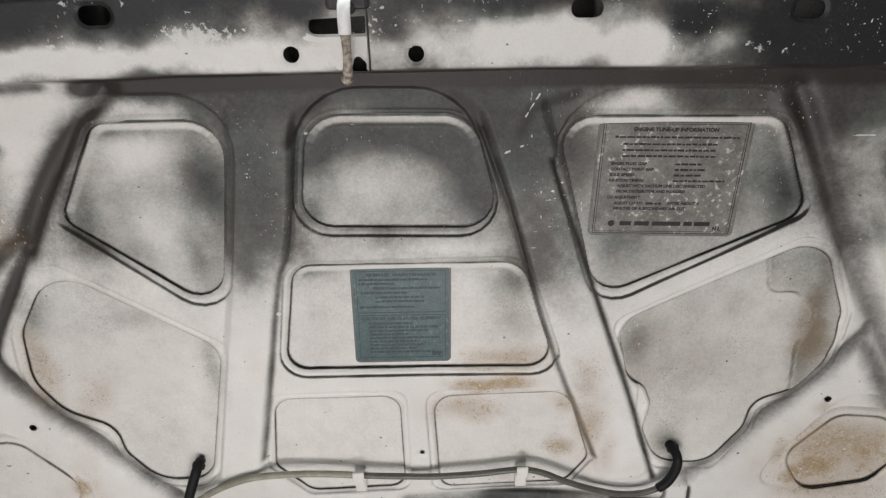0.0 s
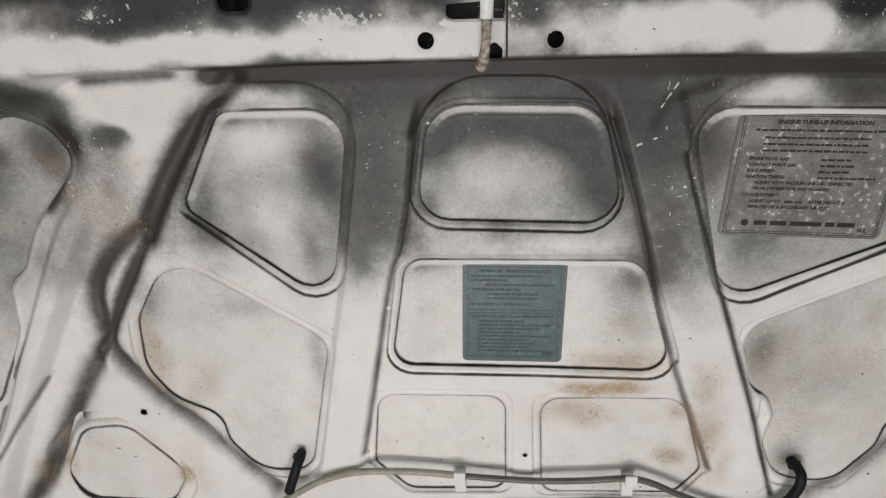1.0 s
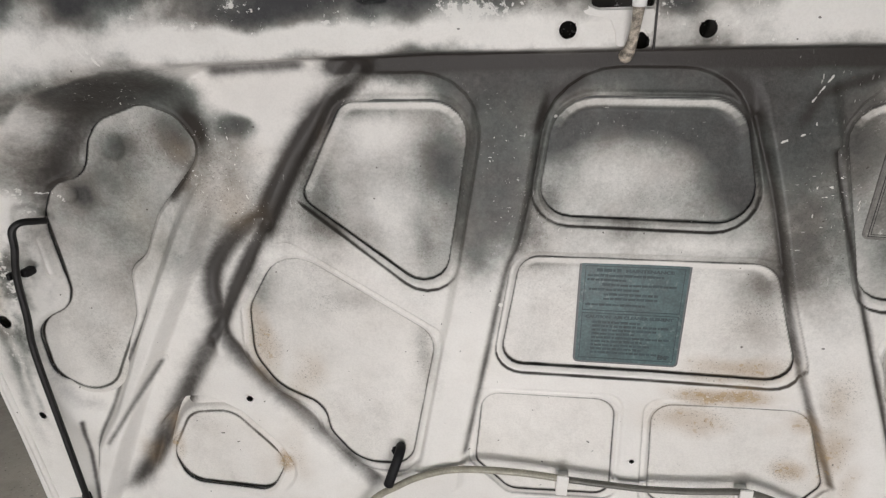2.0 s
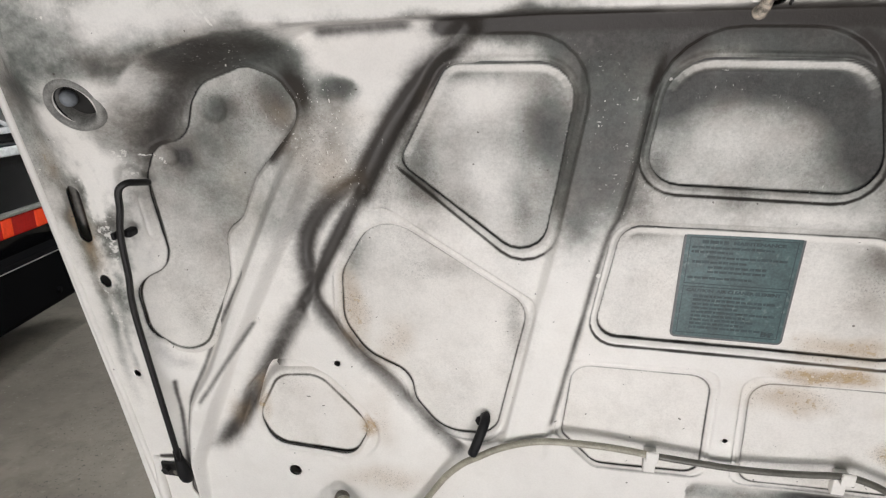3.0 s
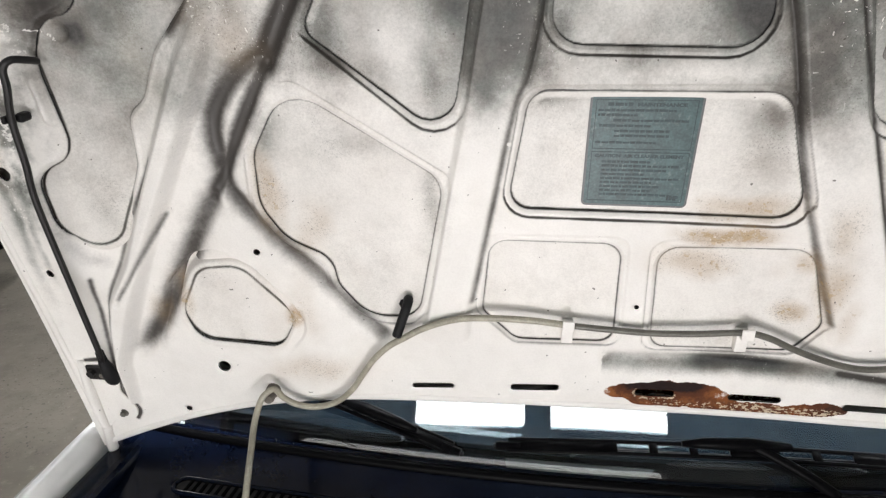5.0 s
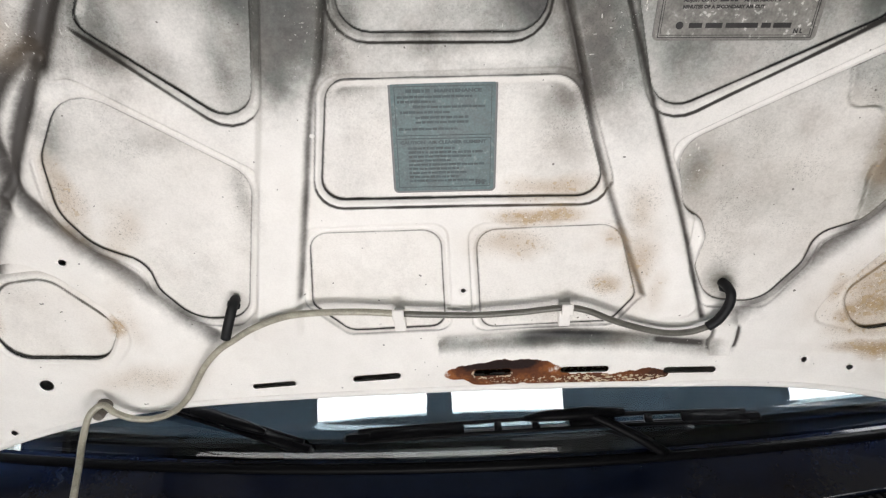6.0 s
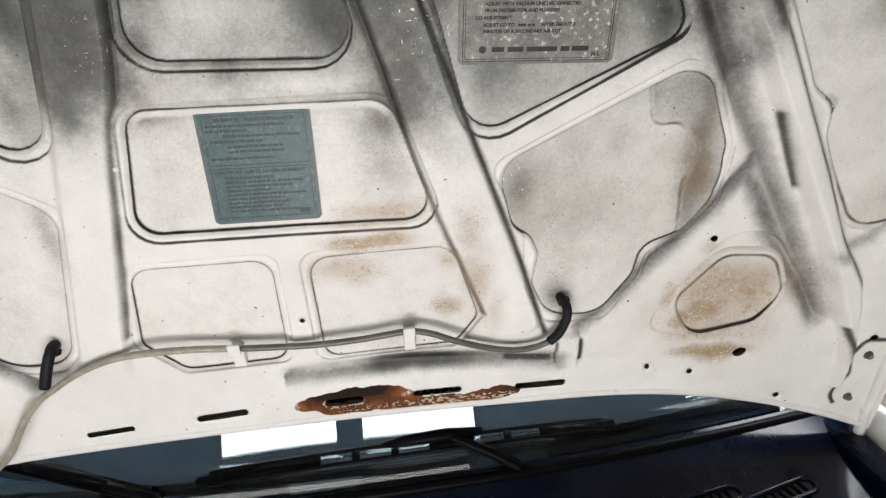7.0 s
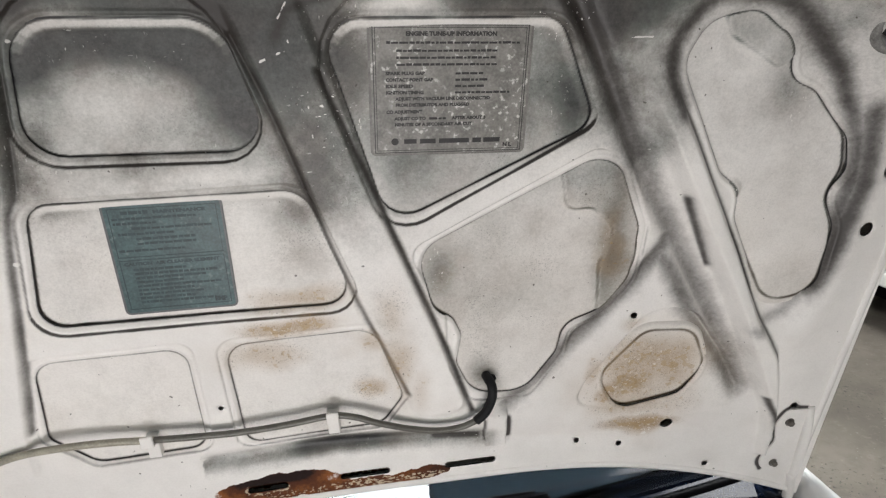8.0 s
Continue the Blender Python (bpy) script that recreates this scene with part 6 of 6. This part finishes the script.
def white_car():
    car = thing("white_car", "small white car with its hood raised and black cowl", "car")
    # cowl
    rows = []
    for k in range(9):
        f = k / 8
        row = []
        for j in range(31):
            x = -0.645 + 1.29 * j / 30
            y0, y1 = -0.125, glass_base(x) + 0.004
            y = y0 + (y1 - y0) * f
            dip = 0.010 * math.sin(math.pi * f)
            row.append((x, y, 0.862 + 0.042 * f - 0.02 * x * x * f - dip + 0.0))
        rows.append(row)
    part("cowl_panel", loft_bm(rows, close=False), M_BLACK_GLOSS, car, "glossy black cowl panel below the windscreen", smooth=True)
    part("cowl_front_wall", box_bm((-0.645, -0.128, 0.55), (0.645, -0.122, 0.862)), M_BLACK_GLOSS, car)
    for s in (-1, 1):
        part("cowl_end", box_bm((min(s * 0.630, s * 0.673), -0.62, 0.50), (max(s * 0.630, s * 0.673), 0.085, 0.888), 0.012, 3), M_BLACK_GLOSS, car, "black end of the cowl beside the fender")
    vent(car, -0.535, -0.052, -0.315, -0.066, 0.0125, 22)
    vent(car, 0.275, -0.090, 0.455, -0.066, 0.0105, 18)
    vent(car, 0.410, -0.098, 0.545, -0.068, 0.0105, 14)
    # windscreen with seal
    n_x = 120
    front = [[glass_point(-0.66 + 1.32 * j / n_x, 0.004 + 0.75 * k / 16) for j in range(n_x + 1)] for k in range(17)]
    bm = loft_bm(front, close=False)
    bmesh.ops.solidify(bm, geom=bm.faces[:], thickness=0.005)
    screen = part("windscreen", bm, M_GLASS, car, "raked curved windscreen glass", smooth=True)
    screen.visible_shadow = False
    seal = [glass_point(-0.665 + 1.33 * j / 40, -0.007, -0.001) for j in range(41)]
    part("windscreen_seal", tube_bm(seal, 0.0065, 8), M_WIPER, car, "black rubber windscreen seal", smooth=True)
    dash = [[(x, glass_base(x) + 0.05 + 0.42 * k / 4, 0.870 + 0.05 * math.sin(math.pi * (k + 0.6) / 5.2)) for x in [-0.62 + 1.24 * j / 12 for j in range(13)]] for k in range(5)]
    part("dashboard", loft_bm(dash, close=False), M_DASH, car, "dark vinyl dashboard behind the glass", smooth=True)
    # unseen dark block and slab added to keep the glass and cowl dark
    part("cabin_dark_block", box_bm((-0.64, 0.50, 0.34), (0.64, 2.2, 0.93)), M_DASH, car, "dark block added behind the windscreen")
    part("headliner", box_bm((-0.57, 0.62, 1.22), (0.57, 2.0, 1.235)), M_DASH, car)
    wiper(car, (0.222, -0.004), (-0.162, 0.028), (0.354, 0.030), (0.135, 0.042))
    wiper(car, (-0.560, 0.100), (-0.198, 0.013), (-0.600, 0.110), (-0.330, 0.050))
    # fenders, sills and doors on each side
    for s in (-1, 1):
        stations = []
        for y in [-0.74 + 0.10 * k for k in range(9)]:
            f = (y + 0.74) / 0.8
            top, out = 0.79 + 0.135 * math.sin(min(1, f) * math.pi / 2), 0.712 + 0.015 * math.sin(f * math.pi)
            stations.append([(s * (0.672 - 0.012 * (1 - f)), y, 0.50), (s * (0.674 - 0.012 * (1 - f)), y, top - 0.018), (s * 0.680, y, top - 0.004), (s * 0.688, y, top), (s * (out - 0.012), y, top - 0.016), (s * out, y, top - 0.07), (s * out, y, 0.50)])
        part("fender", loft_bm(stations), M_BODY, car, "white front fender", smooth=True)
        part("wheel_arch", box_bm((min(s * 0.60, s * 0.668), -0.70, 0.35), (max(s * 0.60, s * 0.668), -0.12, 0.80)), M_BLACK_GLOSS, car)
        side = [[(s * 0.725, y, 0.28), (s * 0.735, y, 0.55), (s * 0.725, y, 0.80), (s * 0.705, y, 0.90), (s * 0.685, y, 0.915), (s * 0.60, y, 0.915), (s * 0.60, y, 0.28)] for y in (0.065, 0.8, 1.6, 2.35)]
        part("body_side", loft_bm(side), M_BODY, car, "white door and rear quarter")
        part("side_window", loft_bm([[(s * 0.700, y0, 0.916), (s * 0.605, y1, 1.33), (s * 0.598, y1, 1.33), (s * 0.693, y0, 0.916)] for y0, y1 in ((0.36, 0.74), (2.10, 1.95))]), M_DARK_GLASS, car)
        pillar = [glass_point(s * 0.675, -0.02 + 0.80 * k / 8, 0.004) for k in range(9)]
        part("windscreen_pillar", tube_bm(pillar, 0.026, 8), M_BLACK_GLOSS, car, "black windscreen pillar", smooth=True)
        for y in (-0.42, 1.75):
            car_wheel(car, s * 0.69, y)
    roof = [[(x * (0.60 - 0.02 * abs(k - 2)), 0.60 + 0.36 * k, 1.275 + 0.055 * (1 - x * x) + 0.03 * math.sin(math.pi * k / 4)) for x in [-1 + j / 4 for j in range(9)]] for k in range(5)]
    bm = loft_bm(roof, close=False)
    bmesh.ops.solidify(bm, geom=bm.faces[:], thickness=0.03)
    part("roof", bm, M_BODY, car, "white roof", smooth=True)
    part("tailgate", loft_bm([[(-0.60, 2.02, 1.29), (0.60, 2.02, 1.29), (0.60, 2.06, 1.28), (-0.60, 2.06, 1.28), (-0.60, 2.02, 1.29)], [(-0.70, 2.30, 0.92), (0.70, 2.30, 0.92), (0.70, 2.34, 0.92), (-0.70, 2.34, 0.92), (-0.70, 2.30, 0.92)],
                              [(-0.70, 2.33, 0.30), (0.70, 2.33, 0.30), (0.70, 2.37, 0.30), (-0.70, 2.37, 0.30), (-0.70, 2.33, 0.30)]], close=False), M_BODY, car, "white tailgate")
    part("underbody", box_bm((-0.60, -0.70, 0.22), (0.60, 2.30, 0.34)), M_BUMPER, car)
    part("grille_panel", box_bm((-0.672, -0.78, 0.42), (0.672, -0.735, 0.74), 0.01), M_BODY, car, "white grille panel")
    part("front_bumper", box_bm((-0.76, -0.88, 0.36), (0.76, -0.76, 0.52), 0.03), M_BUMPER, car, "black front bumper")
    return car


white_car()


# ---------------------------------------------------------------- cars parked in the garage
def sedan(name, label, paint, m):
    """A parked saloon: its tail at the origin, its nose along +y."""
    car = thing(name, label, "car", m)

    def section(y, half, low, top, shoulder):
        pts = [(half - 0.06, low), (half, low + 0.10), (half + 0.015, (low + top) / 2), (half - 0.01, top - shoulder), (half - 0.06, top - 0.02), (half - 0.14, top), (0, top + 0.012)]
        return [(x, y, z) for x, z in pts] + [(-x, y, z) for x, z in pts[-2::-1]]

    shell = [section(*row) for row in ((0.0, 0.88, 0.42, 1.13, 0.08), (0.06, 0.90, 0.34, 1.155, 0.08), (0.5, 0.88, 0.28, 1.12, 0.10), (1.2, 0.85, 0.25, 1.00, 0.10), (2.6, 0.84, 0.25, 0.95, 0.10), (3.3, 0.83, 0.27, 0.92, 0.10), (4.2, 0.78, 0.34, 0.78, 0.08), (4.3, 0.72, 0.40, 0.72, 0.06))]
    part("body", loft_bm(shell), paint, car, smooth=True)
    cabin = [[(s * x, y, z) for s, x, z in ((1, a, 0.97), (1, b, c), (0, 0, c + 0.02), (-1, b, c), (-1, a, 0.97))] for y, a, b, c in ((0.10, 0.78, 0.72, 1.16), (0.62, 0.78, 0.62, 1.47), (1.7, 0.77, 0.58, 1.42), (2.4, 0.77, 0.57, 1.35), (3.1, 0.72, 0.66, 0.97))]
    part("roof", loft_bm(cabin), paint, car, smooth=True)

    def pane(pts, label=""):
        bm = bmesh.new()
        f = bm.faces.new([bm.verts.new(p) for p in pts])
        bmesh.ops.solidify(bm, geom=[f], thickness=0.006)
        bmesh.ops.recalc_face_normals(bm, faces=bm.faces[:])
        return part("window", bm, M_DARK_GLASS, car, label)

    pane([(-0.68, 0.168, 1.236), (0.68, 0.168, 1.236), (0.60, 0.560, 1.462), (-0.60, 0.560, 1.462)], "dark rear window")
    for s in (-1, 1):
        pane([(s * 0.755, 0.95, 1.02), (s * 0.755, 2.55, 1.00), (s * 0.605, 2.30, 1.31), (s * 0.605, 1.10, 1.31)])
        # a dark red bar with two brighter sections
        part("tail_lamp", box_bm((min(s * 0.16, s * 0.70), -0.030, 0.675), (max(s * 0.16, s * 0.70), 0.05, 0.785), 0.010), M_RED_DARK, car, "long dark red tail lamp")
        part("stop_lamp", box_bm((min(s * 0.485, s * 0.70), -0.037, 0.680), (max(s * 0.485, s * 0.70), 0.02, 0.782), 0.008), M_RED, car, "bright orange-red lamp section")
        part("stop_lamp", box_bm((min(s * 0.20, s * 0.285), -0.037, 0.680), (max(s * 0.20, s * 0.285), 0.02, 0.782), 0.008), M_RED, car, "bright orange-red lamp section")
        part("lamp_trim", box_bm((min(s * 0.15, s * 0.71), -0.042, 0.787), (max(s * 0.15, s * 0.71), 0.02, 0.806), 0.004), M_STEEL, car, "grey metal lamp trim")
        for y in (0.85, 3.45):
            car_wheel(car, s * 0.76, y, 0.30)
    # trims in plain white: the lights they would mirror are put into the colour
    part("boot_trim", box_bm((-0.80, -0.022, 1.095), (0.80, 0.05, 1.143), 0.010), M_FRAME_WHITE, car, "boot edge trim, white in place of reflected light")
    part("window_trim", box_bm((-0.72, 0.120, 1.200), (0.72, 0.165, 1.232), 0.006), M_FRAME_WHITE, car, "rear window trim, white in place of reflected light")
    for s in (-1, 1):
        part("window_frame", tube_bm([Vector((s * 0.705, 0.160, 1.232)), Vector((s * 0.622, 0.580, 1.470))], 0.018, 8), M_FRAME_WHITE, car, "slanting window frame, white in place of reflected light", smooth=True)
    # bumper set deep: its black also fills in the shade below the tail
    part("rear_bumper", box_bm((-0.92, -0.13, 0.24), (0.92, 0.10, 0.57), 0.035, 3), M_BUMPER, car, "black rear bumper")
    part("bumper_strip", box_bm((-0.90, -0.134, 0.545), (0.90, -0.128, 0.549), 0.001), M_STEEL, car, "bright bumper strip")
    part("exhaust_tip", tube_bm([Vector((0.42, 0.25, 0.325)), Vector((0.42, -0.14, 0.320))], 0.020, 14), M_BUMPER, car, "dark steel exhaust tip", smooth=True)
    # low black block, added in place of the shade beneath the car
    part("underbody", box_bm((-0.76, 0.06, 0.14), (0.76, 4.0, 0.40), 0.04), M_BUMPER, car, "black underbody block, also standing in for shade under the car")
    part("sill", box_bm((0.80, 0.9, 0.25), (0.845, 3.2, 0.33), 0.012), paint, car)
    part("sill", box_bm((-0.845, 0.9, 0.25), (-0.80, 3.2, 0.33), 0.012), paint, car)
    return car


sedan("black_saloon", "black parked saloon with red tail lamps and white trim", M_BLACK_CAR, pose(-3.09, 1.78, 0, 0, 0, 103.5))
sedan("white_saloon", "white parked saloon with a bright door sill", M_BODY, pose(3.62, -0.2, 0, 0, 0, 0))


# ---------------------------------------------------------------- the garage
X0, X1, Y0, Y1, TOP = ROOM


def setting(name, bm, material, label, category):
    return tagged(mesh_object(name, bm, material), label, category, kind="structure")


setting("floor", box_bm((X0 - 4, Y0 - 8, -0.12), (X1 + 4, Y1 + 0.2, 0.0)), M_CONCRETE, "stained grey speckled concrete garage floor", "floor")
setting("wall_north", box_bm((X0, Y1, 0), (X1, Y1 + 0.2, TOP)), M_WALL, "plain grey plaster garage wall", "wall")
setting("wall_west", box_bm((X0 - 0.2, Y0, 0), (X0, Y1 + 0.2, TOP)), M_WALL, "plain grey plaster garage wall", "wall")
setting("wall_east", box_bm((X1, Y0, 0), (X1 + 0.2, Y1 + 0.2, TOP)), M_WALL, "plain grey plaster garage wall", "wall")
setting("wall_south", join(box_bm((X0 - 0.2, Y0 - 0.2, 0), (-2.65, Y0, TOP)), box_bm((0.85, Y0 - 0.2, 0), (X1 + 0.2, Y0, TOP)), box_bm((-2.65, Y0 - 0.2, 1.5), (0.85, Y0, TOP))), M_WALL, "grey garage wall with an assumed, unseen doorway", "wall")
setting("ceiling", box_bm((X0 - 0.2, Y0 - 0.2, TOP), (X1 + 0.2, Y1 + 0.2, TOP + 0.15)), M_CEILING, "grey board garage ceiling", "ceiling")


def ceiling_light(x, y, sx=0.61, sy=1.52):
    light = thing("ceiling_light", "bright rectangular ceiling light panel with a white frame", "ceiling light", pose(x, y, TOP), group="ceiling lights")
    part("diffuser", box_bm((-sx / 2, -sy / 2, -0.045), (sx / 2, sy / 2, -0.030)), M_PANEL_LIGHT, light, "glowing white diffuser")
    w = 0.02
    part("frame", join(box_bm((-sx / 2 - w, -sy / 2 - w, -0.05), (-sx / 2, sy / 2 + w, 0)), box_bm((sx / 2, -sy / 2 - w, -0.05), (sx / 2 + w, sy / 2 + w, 0)),
                       box_bm((-sx / 2, -sy / 2 - w, -0.05), (sx / 2, -sy / 2, 0)), box_bm((-sx / 2, sy / 2, -0.05), (sx / 2, sy / 2 + w, 0))), M_FRAME_WHITE, light)
    return light


first_light = ceiling_light(-0.505, 0.545, sy=1.63)
# the pair at y 4.2 is added, unseen, to light the rear of the garage
for lx, ly in ((0.245, 0.545), (2.2, 0.72), (-2.9, 4.2), (2.5, 4.2)):
    copy_thing(first_light, pose(lx, ly, TOP))



# ---------------------------------------------------------------- added lamp body, out of view, in front of the engine bay
def added_low_lamp():
    """An added, unseen lamp that lights the hood from below: a flat head on a folding stand."""
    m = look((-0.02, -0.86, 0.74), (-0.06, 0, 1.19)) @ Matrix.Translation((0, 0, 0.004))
    light = thing("added_low_lamp", "added unseen lamp on a stand, lighting the hood from below", "work light", m)
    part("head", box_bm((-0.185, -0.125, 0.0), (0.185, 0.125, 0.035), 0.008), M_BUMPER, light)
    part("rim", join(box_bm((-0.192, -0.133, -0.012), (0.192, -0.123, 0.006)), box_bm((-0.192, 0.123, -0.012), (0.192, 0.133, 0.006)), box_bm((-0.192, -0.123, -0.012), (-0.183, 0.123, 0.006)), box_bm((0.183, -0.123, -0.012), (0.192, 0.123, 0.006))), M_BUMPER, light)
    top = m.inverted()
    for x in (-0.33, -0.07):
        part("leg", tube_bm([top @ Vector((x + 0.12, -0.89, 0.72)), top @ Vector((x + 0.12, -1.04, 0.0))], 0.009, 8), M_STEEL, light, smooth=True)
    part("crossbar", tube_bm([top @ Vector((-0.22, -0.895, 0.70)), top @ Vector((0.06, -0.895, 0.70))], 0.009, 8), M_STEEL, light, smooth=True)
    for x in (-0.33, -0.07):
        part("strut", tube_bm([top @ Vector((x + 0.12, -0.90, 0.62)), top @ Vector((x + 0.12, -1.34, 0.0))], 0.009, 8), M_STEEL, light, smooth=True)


added_low_lamp()
